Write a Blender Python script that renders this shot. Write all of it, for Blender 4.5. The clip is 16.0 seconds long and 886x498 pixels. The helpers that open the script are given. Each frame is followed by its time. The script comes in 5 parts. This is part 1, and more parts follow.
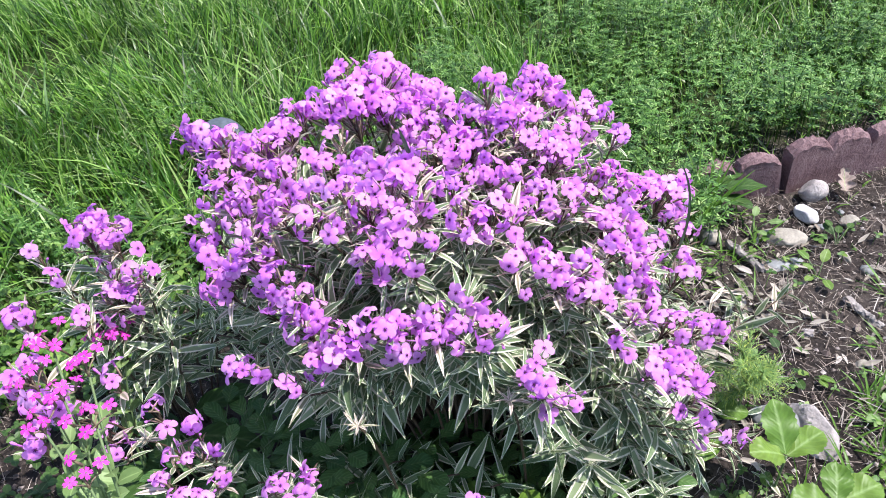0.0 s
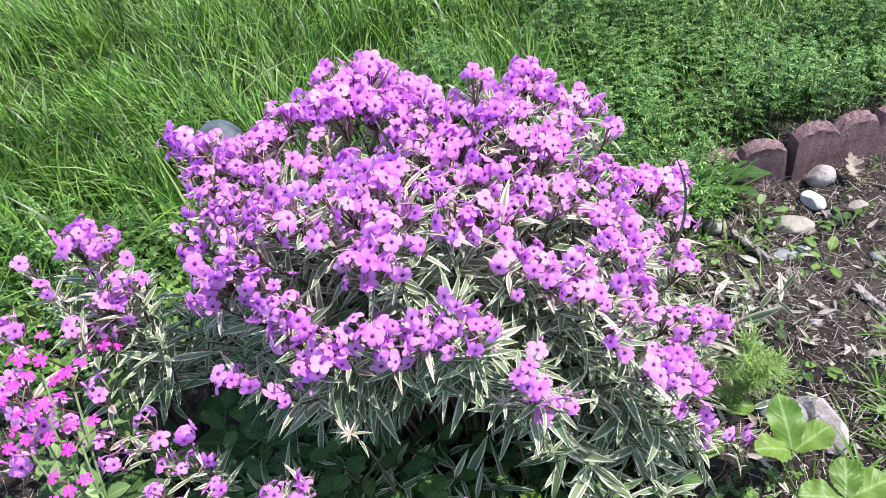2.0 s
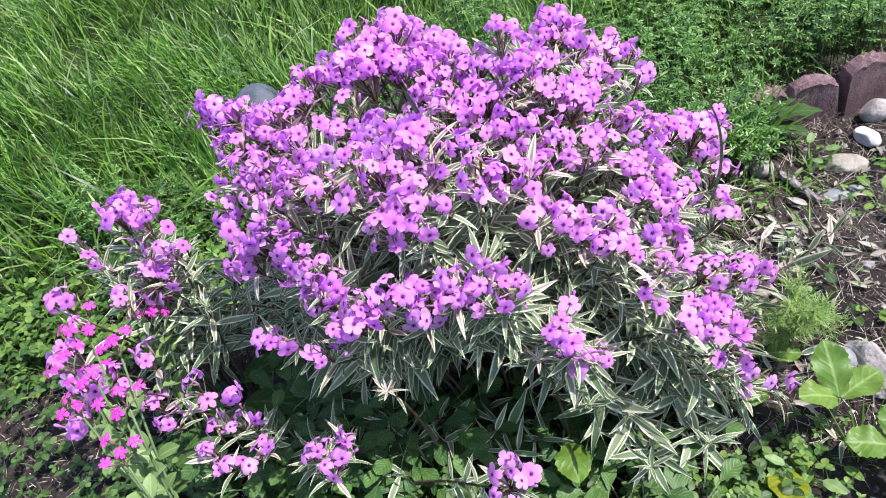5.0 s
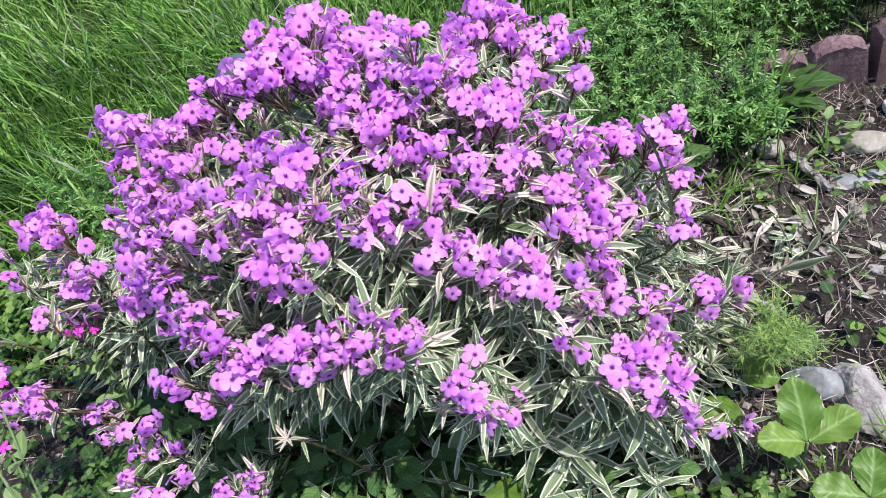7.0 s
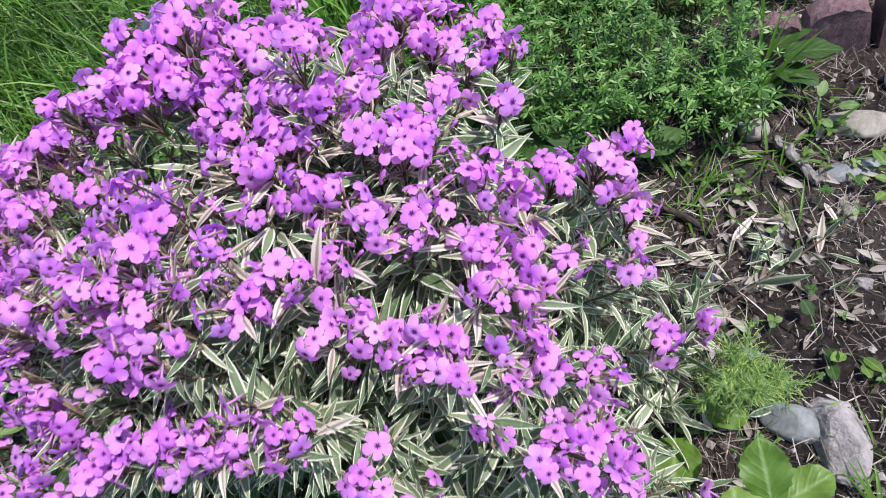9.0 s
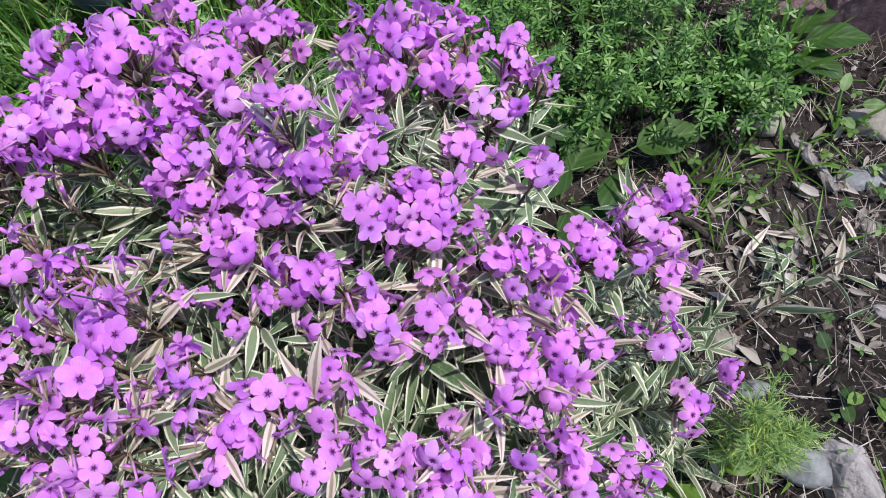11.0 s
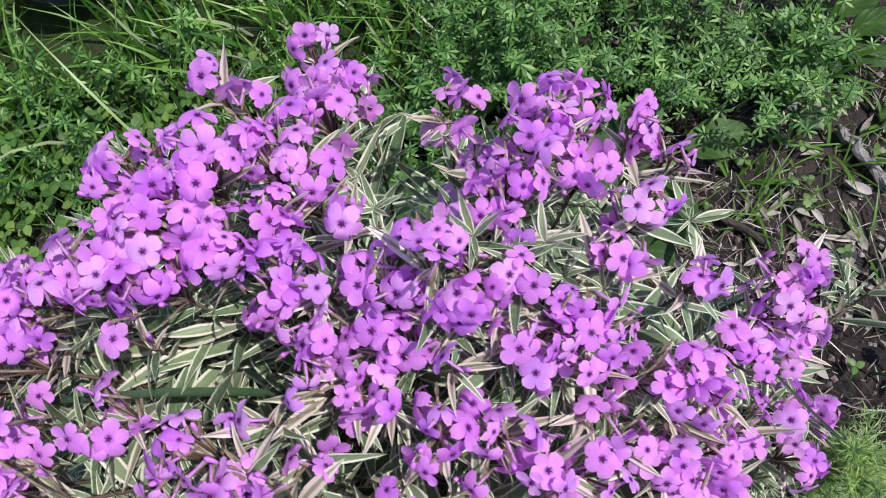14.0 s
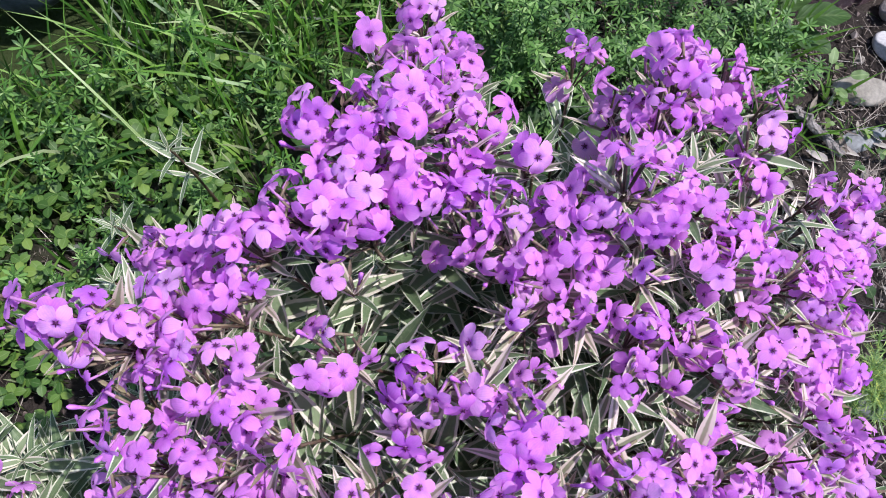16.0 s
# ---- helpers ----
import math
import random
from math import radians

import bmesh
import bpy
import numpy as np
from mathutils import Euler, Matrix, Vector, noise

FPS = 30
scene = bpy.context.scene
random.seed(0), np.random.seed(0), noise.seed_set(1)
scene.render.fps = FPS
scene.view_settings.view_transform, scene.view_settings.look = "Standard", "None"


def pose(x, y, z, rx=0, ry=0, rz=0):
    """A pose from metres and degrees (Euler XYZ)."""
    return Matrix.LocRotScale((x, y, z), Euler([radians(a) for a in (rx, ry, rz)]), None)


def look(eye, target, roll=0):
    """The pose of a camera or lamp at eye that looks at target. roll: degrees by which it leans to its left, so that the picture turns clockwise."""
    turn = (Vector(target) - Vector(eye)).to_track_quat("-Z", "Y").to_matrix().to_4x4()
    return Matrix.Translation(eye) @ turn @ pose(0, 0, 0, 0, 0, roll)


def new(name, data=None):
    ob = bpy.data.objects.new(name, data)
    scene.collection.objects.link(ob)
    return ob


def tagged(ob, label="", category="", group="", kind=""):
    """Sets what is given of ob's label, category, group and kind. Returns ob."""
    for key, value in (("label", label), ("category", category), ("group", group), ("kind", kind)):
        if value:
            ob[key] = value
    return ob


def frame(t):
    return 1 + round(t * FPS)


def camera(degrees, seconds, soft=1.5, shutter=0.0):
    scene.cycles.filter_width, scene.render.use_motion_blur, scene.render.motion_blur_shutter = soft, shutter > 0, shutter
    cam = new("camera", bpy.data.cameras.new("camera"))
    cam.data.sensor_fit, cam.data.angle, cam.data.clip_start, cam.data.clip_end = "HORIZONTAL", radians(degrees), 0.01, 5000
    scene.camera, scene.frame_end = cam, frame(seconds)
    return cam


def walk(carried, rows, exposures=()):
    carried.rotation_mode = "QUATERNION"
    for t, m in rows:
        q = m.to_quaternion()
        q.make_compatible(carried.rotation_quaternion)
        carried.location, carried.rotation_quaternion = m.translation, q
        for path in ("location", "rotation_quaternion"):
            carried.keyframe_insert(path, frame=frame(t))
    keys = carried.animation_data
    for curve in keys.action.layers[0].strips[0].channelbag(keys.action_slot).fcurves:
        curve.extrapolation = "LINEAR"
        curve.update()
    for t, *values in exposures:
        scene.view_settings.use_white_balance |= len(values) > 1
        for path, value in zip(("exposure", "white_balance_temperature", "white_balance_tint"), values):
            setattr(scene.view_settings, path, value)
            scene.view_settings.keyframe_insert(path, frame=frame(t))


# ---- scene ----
cam = camera(61.0, 16.0, soft=1.0, shutter=0.35)
PATH = [
    (0, (0.068, 0.08, 0.866), (-0.044, 1.604, -0.424), -5.7),
    (0.5, (0.077, 0.081, 0.868), (-0.037, 1.604, -0.424), -6.1),
    (1, (0.083, 0.086, 0.866), (-0.038, 1.608, -0.426), -6.8),
    (1.5, (0.086, 0.092, 0.864), (-0.047, 1.608, -0.434), -7.5),
    (2, (0.093, 0.099, 0.861), (-0.059, 1.608, -0.442), -8.3),
    (2.5, (0.099, 0.108, 0.857), (-0.076, 1.608, -0.454), -9.1),
    (3, (0.104, 0.123, 0.85), (-0.095, 1.61, -0.472), -9.8),
    (3.5, (0.111, 0.129, 0.845), (-0.106, 1.606, -0.487), -10.4),
    (4, (0.107, 0.106, 0.859), (-0.13, 1.564, -0.49), -11.5),
    (4.2, (0.104, 0.096, 0.864), (-0.145, 1.546, -0.492), -12.3),
    (6.3, (0.205, 0.18, 0.854), (-0.217, 1.517, -0.572), -20.2),
    (6.5, (0.226, 0.201, 0.852), (-0.231, 1.514, -0.586), -21.0),
    (7, (0.273, 0.245, 0.846), (-0.251, 1.497, -0.623), -22.7),
    (7.5, (0.307, 0.276, 0.825), (-0.265, 1.47, -0.674), -24.5),
    (8, (0.331, 0.306, 0.805), (-0.257, 1.448, -0.728), -26.1),
    (8.5, (0.335, 0.359, 0.81), (-0.236, 1.455, -0.762), -26.7),
    (9, (0.325, 0.419, 0.808), (-0.216, 1.476, -0.801), -26.8),
    (9.2, (0.314, 0.445, 0.806), (-0.201, 1.481, -0.825), -26.2),
    (11.3, (0.241, 0.603, 0.803), (-0.125, 1.365, -1.01), -24.4),
    (11.5, (0.231, 0.624, 0.806), (-0.113, 1.342, -1.029), -24.0),
    (12, (0.229, 0.672, 0.811), (-0.109, 1.28, -1.064), -26.8),
    (12.5, (0.199, 0.676, 0.809), (-0.101, 1.296, -1.069), -24.7),
    (13, (0.189, 0.706, 0.804), (-0.111, 1.284, -1.087), -27.3),
    (13.5, (0.163, 0.708, 0.809), (-0.126, 1.291, -1.082), -27.7),
    (14, (0.129, 0.713, 0.814), (-0.094, 1.311, -1.082), -23.7),
    (14.5, (0.083, 0.738, 0.815), (-0.04, 1.319, -1.095), -17.1),
    (15, (0.035, 0.739, 0.825), (0.006, 1.249, -1.109), -7.9),
    (15.5, (-0.024, 0.677, 0.837), (0.051, 1.305, -1.061), -1.0),
    (16, (-0.064, 0.664, 0.838), (0.097, 1.319, -1.045), 4.6),
]
walk(cam, [(t, look(eye, target, roll)) for t, eye, target, roll in PATH],
     [(0.0, 1.01, 6330, 14), (4.0, 0.95, 6330, 14), (7.0, 0.70, 6260, 14), (9.0, 0.42, 6180, 14.5), (12.0, 0.16, 6180, 12.5), (15.0, 0.28, 6200, 12), (16.0, 0.36, 6080, 16)])

# ---- sky, sun and light ----
SUN_AZ, SUN_EL = 94.0, 62.0          # degrees from +y towards +x, and above the horizon
world = bpy.data.worlds.new("sky")
scene.world = world
world.use_nodes = True
wn = world.node_tree
sky = wn.nodes.new("ShaderNodeTexSky")
sky.sky_type = "NISHITA"
sky.sun_disc = False
sky.sun_elevation = radians(SUN_EL)
sky.sun_rotation = radians(SUN_AZ)
wn.links.new(sky.outputs[0], wn.nodes["Background"].inputs[0])
wn.nodes["Background"].inputs[1].default_value = 0.15
sun_dir = Vector((math.sin(radians(SUN_AZ)) * math.cos(radians(SUN_EL)), math.cos(radians(SUN_AZ)) * math.cos(radians(SUN_EL)), math.sin(radians(SUN_EL))))
sun_data = bpy.data.lights.new("sun", "SUN")
sun_data.energy, sun_data.angle, sun_data.color = 4.4, radians(0.6), (1.0, 0.965, 0.92)
sun = new("sun", sun_data)
sun.matrix_world = look(sun_dir * 20, (0, 0, 0))


# ---- materials ----
def ramp(nt, fac, stops):
    r = nt.nodes.new("ShaderNodeValToRGB")
    els = r.color_ramp.elements
    while len(els) < len(stops):
        els.new(0.5)
    for e, (p, c) in zip(els, stops):
        e.position, e.color = p, (*c, 1)
    nt.links.new(fac, r.inputs[0])
    return r.outputs[0]


def noise_tex(nt, scale, detail=4.0, rough=0.6, coords="Object", distortion=0.0):
    tc = nt.nodes.new("ShaderNodeTexCoord")
    n = nt.nodes.new("ShaderNodeTexNoise")
    n.inputs["Scale"].default_value, n.inputs["Detail"].default_value = scale, detail
    n.inputs["Roughness"].default_value, n.inputs["Distortion"].default_value = rough, distortion
    nt.links.new(tc.outputs[coords], n.inputs["Vector"])
    return n.outputs["Fac"]


def mix_col(nt, fac, a, b, mode="MIX"):
    m = nt.nodes.new("ShaderNodeMix")
    m.data_type, m.blend_type = "RGBA", mode
    for sock, val in ((m.inputs[0], fac), (m.inputs[6], a), (m.inputs[7], b)):
        if isinstance(val, (int, float)):
            sock.default_value = val
        elif isinstance(val, tuple):
            sock.default_value = (*val, 1)
        else:
            nt.links.new(val, sock)
    return m.outputs[2]


def maths(nt, op, a, b=0.0):
    m = nt.nodes.new("ShaderNodeMath")
    m.operation = op
    for sock, val in ((m.inputs[0], a), (m.inputs[1], b)):
        if isinstance(val, (int, float)):
            sock.default_value = val
        else:
            nt.links.new(val, sock)
    return m.outputs[0]


def start(name, rough=0.6, spec=0.4):
    m = bpy.data.materials.new(name)
    m.use_nodes = True
    nt = m.node_tree
    b = nt.nodes["Principled BSDF"]
    b.inputs["Roughness"].default_value = rough
    b.inputs["Specular IOR Level"].default_value = spec
    return m, nt, b


def bump(nt, b, height, strength, distance=0.002):
    n = nt.nodes.new("ShaderNodeBump")
    n.inputs["Strength"].default_value, n.inputs["Distance"].default_value = strength, distance
    nt.links.new(height, n.inputs["Height"])
    nt.links.new(n.outputs[0], b.inputs["Normal"])


def see_through(nt, b, col, share):
    """Lets light through a thin leaf or petal."""
    t = nt.nodes.new("ShaderNodeBsdfTranslucent")
    mx = nt.nodes.new("ShaderNodeMixShader")
    mx.inputs[0].default_value = share
    nt.links.new(col, t.inputs[0])
    nt.links.new(b.outputs[0], mx.inputs[1])
    nt.links.new(t.outputs[0], mx.inputs[2])
    nt.links.new(mx.outputs[0], nt.nodes["Material Output"].inputs[0])


def random_of(nt, island):
    if island:
        return nt.nodes.new("ShaderNodeNewGeometry").outputs["Random Per Island"]
    return nt.nodes.new("ShaderNodeObjectInfo").outputs["Random"]


def uv_parts(nt):
    tc = nt.nodes.new("ShaderNodeTexCoord")
    s = nt.nodes.new("ShaderNodeSeparateXYZ")
    nt.links.new(tc.outputs["UV"], s.inputs[0])
    return s.outputs[0], s.outputs[1]


def leafy(name, stops, island=True, rough=0.5, share=0.3, vein=(0.5, 0.7), spec=0.4, patch=60.0, ribs=0.0, mottle=0.55):
    """A plain green leaf: colour by piece, mottling, a paler midrib."""
    m, nt, b = start(name, rough, spec)
    col = ramp(nt, random_of(nt, island), stops)
    mott = noise_tex(nt, patch, 3.0)
    col = mix_col(nt, mottle, col, ramp(nt, mott, [(0.3, (0.45, 0.45, 0.45)), (0.7, (1.0, 1.0, 1.0))]), "MULTIPLY")
    u, v = uv_parts(nt)
    mid = maths(nt, "SUBTRACT", 1.0, maths(nt, "MINIMUM", maths(nt, "MULTIPLY", maths(nt, "ABSOLUTE", maths(nt, "SUBTRACT", u, 0.5)), 14.0), 1.0))
    col = mix_col(nt, maths(nt, "MULTIPLY", mid, vein[0]), col, (0.3 * vein[1], 0.42 * vein[1], 0.16 * vein[1]))
    if ribs:
        slope = maths(nt, "SUBTRACT", maths(nt, "MULTIPLY", v, 38.0), maths(nt, "MULTIPLY", maths(nt, "ABSOLUTE", maths(nt, "SUBTRACT", u, 0.5)), 26.0))
        wave = maths(nt, "SINE", maths(nt, "ADD", slope, maths(nt, "MULTIPLY", mott, 2.0)))
        rib = ramp(nt, wave, [(0.0, (0, 0, 0)), (1.0, (1, 1, 1))])
        col = mix_col(nt, ribs, col, mix_col(nt, rib, (0.55, 0.6, 0.5), (1.0, 1.0, 1.0)), "MULTIPLY")
        bump(nt, b, rib, 0.3, 0.001)
    nt.links.new(col, b.inputs[0])
    see_through(nt, b, col, share)
    return m


def variegated(name, island, bract=False):
    """Grey-green lance leaf with an uneven cream margin."""
    m, nt, b = start(name, 0.5, 0.35)
    u, v = uv_parts(nt)
    edge = maths(nt, "MULTIPLY", maths(nt, "ABSOLUTE", maths(nt, "SUBTRACT", u, 0.5)), 2.0)
    wob = noise_tex(nt, 90.0, 3.0, 0.7)
    r = random_of(nt, island)
    edge = maths(nt, "ADD", edge, maths(nt, "MULTIPLY", maths(nt, "SUBTRACT", wob, 0.5), 0.40))
    edge = maths(nt, "ADD", edge, maths(nt, "MULTIPLY", maths(nt, "SUBTRACT", r, 0.5), 0.22))
    low, high = (0.28, 0.50) if bract else (0.63, 0.73)
    fac = ramp(nt, edge, [(low, (0, 0, 0)), (high, (1, 1, 1))])
    green = ramp(nt, r, [(0.0, (0.085, 0.140, 0.062)), (0.5, (0.150, 0.215, 0.105)), (1.0, (0.255, 0.315, 0.175))])
    cream = ramp(nt, r, [(0.0, (0.56, 0.60, 0.44)), (0.6, (0.72, 0.71, 0.55)), (1.0, (0.74, 0.67, 0.54))])
    if bract:
        green = ramp(nt, r, [(0.0, (0.19, 0.20, 0.11)), (1.0, (0.32, 0.27, 0.20))])
        cream = ramp(nt, r, [(0.0, (0.60, 0.57, 0.43)), (0.5, (0.60, 0.48, 0.40)), (1.0, (0.70, 0.60, 0.54))])
    streak = noise_tex(nt, 260.0, 2.0, 0.6)
    green = mix_col(nt, ramp(nt, streak, [(0.52, (0, 0, 0)), (0.72, (0.55, 0.55, 0.55))]), green, (0.27, 0.33, 0.18))
    mid = maths(nt, "SUBTRACT", 1.0, maths(nt, "MINIMUM", maths(nt, "MULTIPLY", maths(nt, "ABSOLUTE", maths(nt, "SUBTRACT", u, 0.5)), 22.0), 1.0))
    green = mix_col(nt, maths(nt, "MULTIPLY", mid, 0.5), green, (0.24, 0.30, 0.15))
    col = mix_col(nt, fac, green, cream)
    nt.links.new(col, b.inputs[0])
    bump(nt, b, streak, 0.25, 0.001)
    see_through(nt, b, col, 0.24)
    return m


def petal_mat(name, stops, share=0.42, rim=(0.95, 0.52, 0.92)):
    """A petal: hue by flower, deeper at the throat, paler and pinker to the rim, finely veined."""
    m, nt, b = start(name, 0.5, 0.3)
    col = ramp(nt, nt.nodes.new("ShaderNodeObjectInfo").outputs["Random"], stops)
    u, v = uv_parts(nt)
    blush = noise_tex(nt, 130.0, 2.0, 0.5)
    col = mix_col(nt, ramp(nt, maths(nt, "MULTIPLY", v, blush), [(0.22, (0, 0, 0)), (0.62, (0.40, 0.40, 0.40))]), col, rim)
    col = mix_col(nt, ramp(nt, v, [(0.06, (0.75, 0.75, 0.75)), (0.24, (0, 0, 0))]), col, (0.40, 0.07, 0.56))
    fan = maths(nt, "SINE", maths(nt, "MULTIPLY", u, 40.0))
    vein = maths(nt, "ADD", noise_tex(nt, 420.0, 2.0, 0.6), maths(nt, "MULTIPLY", fan, 0.10))
    col = mix_col(nt, 0.25, col, ramp(nt, vein, [(0.32, (0.62, 0.52, 0.70)), (0.65, (1, 1, 1))]), "MULTIPLY")
    nt.links.new(col, b.inputs[0])
    bump(nt, b, vein, 0.25, 0.001)
    see_through(nt, b, mix_col(nt, 1.0, col, (0.96, 0.80, 1.0), "MULTIPLY"), share)
    return m


def plain(name, c1, c2, scale, rough=0.8, bstr=0.4, spec=0.3, bscale=None, dist=0.003):
    m, nt, b = start(name, rough, spec)
    n1 = noise_tex(nt, scale, 6.0, 0.65)
    n2 = noise_tex(nt, scale * 7.3, 3.0, 0.6)
    col = ramp(nt, n1, [(0.32, c1), (0.68, c2)])
    col = mix_col(nt, 0.35, col, ramp(nt, n2, [(0.3, (0.4, 0.4, 0.4)), (0.7, (1.15, 1.15, 1.15))]), "MULTIPLY")
    nt.links.new(col, b.inputs[0])
    bump(nt, b, noise_tex(nt, bscale or scale * 5, 6.0, 0.7), bstr, dist)
    return m


M_leaf = variegated("variegated_leaf", False)
M_leaf_mass = variegated("variegated_leaf_mass", True)
M_bract = variegated("bract", False, True)
M_bract_mass = variegated("bract_mass", True, True)
M_petal = petal_mat("phlox_petal", [(0.0, (0.66, 0.20, 0.82)), (0.25, (0.84, 0.30, 0.87)), (0.7, (0.92, 0.40, 0.90)), (0.9, (0.94, 0.52, 0.93)), (1.0, (0.70, 0.27, 0.88))], 0.52)
M_magenta = petal_mat("catchfly_petal", [(0.0, (0.62, 0.03, 0.40)), (1.0, (0.82, 0.08, 0.56))], 0.3, (0.85, 0.12, 0.60))
M_eye = plain("flower_eye", (0.050, 0.003, 0.045), (0.10, 0.010, 0.09), 900.0, 0.6, 0.0)
M_tube = plain("flower_tube", (0.40, 0.15, 0.42), (0.52, 0.26, 0.50), 200.0, 0.6, 0.1)
M_stem = plain("phlox_stem", (0.06, 0.055, 0.03), (0.11, 0.06, 0.045), 120.0, 0.6, 0.2)
M_bud = plain("phlox_bud", (0.42, 0.10, 0.50), (0.60, 0.24, 0.66), 300.0, 0.5, 0.1)
M_calyx = plain("calyx", (0.16, 0.09, 0.09), (0.24, 0.22, 0.11), 250.0, 0.6, 0.2)
M_stem_green = plain("stem_green", (0.075, 0.125, 0.045), (0.15, 0.215, 0.09), 120.0, 0.6, 0.2)
GREENS = [(0.0, (0.014, 0.058, 0.006)), (0.38, (0.075, 0.215, 0.020)), (0.72, (0.235, 0.46, 0.058)), (0.94, (0.42, 0.62, 0.18)), (1.0, (0.50, 0.52, 0.32))]
M_grass = leafy("grass_blade", GREENS, True, 0.40, 0.45, (0.25, 0.9), 0.45, 5.0, mottle=0.9)
M_bedstraw = leafy("bedstraw_leaf", [(0.0, (0.026, 0.085, 0.012)), (0.5, (0.085, 0.205, 0.032)), (0.85, (0.19, 0.36, 0.080)), (1.0, (0.38, 0.54, 0.20))], True, 0.5, 0.3, (0.3, 0.8), 0.35, 14.0)
M_creeper = leafy("creeper_leaf", [(0.0, (0.058, 0.145, 0.042)), (1.0, (0.14, 0.27, 0.070))], False, 0.5, 0.25, (0.45, 0.6), ribs=0.7)
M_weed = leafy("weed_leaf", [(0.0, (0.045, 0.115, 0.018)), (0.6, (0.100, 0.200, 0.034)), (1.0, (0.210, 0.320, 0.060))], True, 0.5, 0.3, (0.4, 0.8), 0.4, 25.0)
# the weed leaf again, with the shade round the phlox put into its colour
M_weed_shaded = leafy("shaded_weed_leaf", [(0.0, (0.030, 0.070, 0.015)), (0.7, (0.065, 0.135, 0.030)), (1.0, (0.14, 0.24, 0.05))], True, 0.5, 0.25, (0.4, 0.6), 0.35, 25.0)
M_broad = leafy("broad_leaf", [(0.0, (0.13, 0.25, 0.035)), (1.0, (0.21, 0.33, 0.055))], False, 0.45, 0.35, (0.7, 1.1), ribs=0.22)
M_yellow = leafy("yellowed_leaf", [(0.0, (0.34, 0.40, 0.020)), (1.0, (0.44, 0.46, 0.035))], False, 0.45, 0.5, (0.6, 0.9), ribs=0.35)
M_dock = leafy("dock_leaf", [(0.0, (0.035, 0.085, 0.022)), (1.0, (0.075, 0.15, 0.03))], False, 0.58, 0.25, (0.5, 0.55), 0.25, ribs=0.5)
M_dark_blade = leafy("dark_blade", [(0.0, (0.050, 0.105, 0.052)), (1.0, (0.085, 0.150, 0.072))], False, 0.4, 0.2, (0.3, 0.5))
M_catch_leaf = leafy("catchfly_leaf", [(0.0, (0.15, 0.25, 0.075)), (1.0, (0.26, 0.38, 0.14))], False, 0.55, 0.3, (0.6, 1.1))
M_feather = leafy("feathery_leaf", [(0.0, (0.09, 0.20, 0.05)), (0.6, (0.24, 0.39, 0.10)), (1.0, (0.60, 0.68, 0.12))], True, 0.5, 0.3, (0.1, 0.8))
M_dry = leafy("dry_leaf", [(0.0, (0.22, 0.175, 0.14)), (0.6, (0.36, 0.31, 0.26)), (1.0, (0.54, 0.48, 0.43))], False, 0.8, 0.15, (0.4, 1.0))
M_oak = leafy("oak_leaf_dry", [(0.0, (0.36, 0.27, 0.24)), (1.0, (0.40, 0.31, 0.27))], False, 0.75, 0.15, (0.5, 0.9), ribs=0.4)
M_straw = leafy("straw", [(0.0, (0.055, 0.040, 0.032)), (0.45, (0.20, 0.155, 0.125)), (0.85, (0.42, 0.36, 0.31)), (1.0, (0.62, 0.56, 0.50))], True, 0.8, 0.1, (0.1, 1.0))
M_rock = plain("rock_grey", (0.23, 0.205, 0.195), (0.52, 0.465, 0.445), 30.0, 0.85, 1.0, 0.3, 90.0, 0.006)
M_slab = plain("slate_grey", (0.16, 0.165, 0.165), (0.30, 0.305, 0.30), 30.0, 0.7, 0.4)
M_white = plain("stone_white", (0.42, 0.40, 0.39), (0.64, 0.62, 0.61), 40.0, 0.7, 0.3)
M_tan = plain("stone_tan", (0.20, 0.18, 0.145), (0.37, 0.335, 0.28), 35.0, 0.85, 0.4)
M_ball = plain("bluish_stone", (0.035, 0.043, 0.055), (0.11, 0.13, 0.15), 20.0, 0.6, 0.3)
M_wood = plain("weathered_wood", (0.13, 0.11, 0.10), (0.42, 0.38, 0.35), 60.0, 0.85, 0.9)
M_rotten = plain("rotten_wood", (0.035, 0.026, 0.022), (0.10, 0.075, 0.062), 60.0, 0.9, 0.8)
M_concrete = plain("red_concrete", (0.125, 0.070, 0.074), (0.250, 0.165, 0.168), 26.0, 0.9, 0.8, 0.2, 210.0, 0.005)


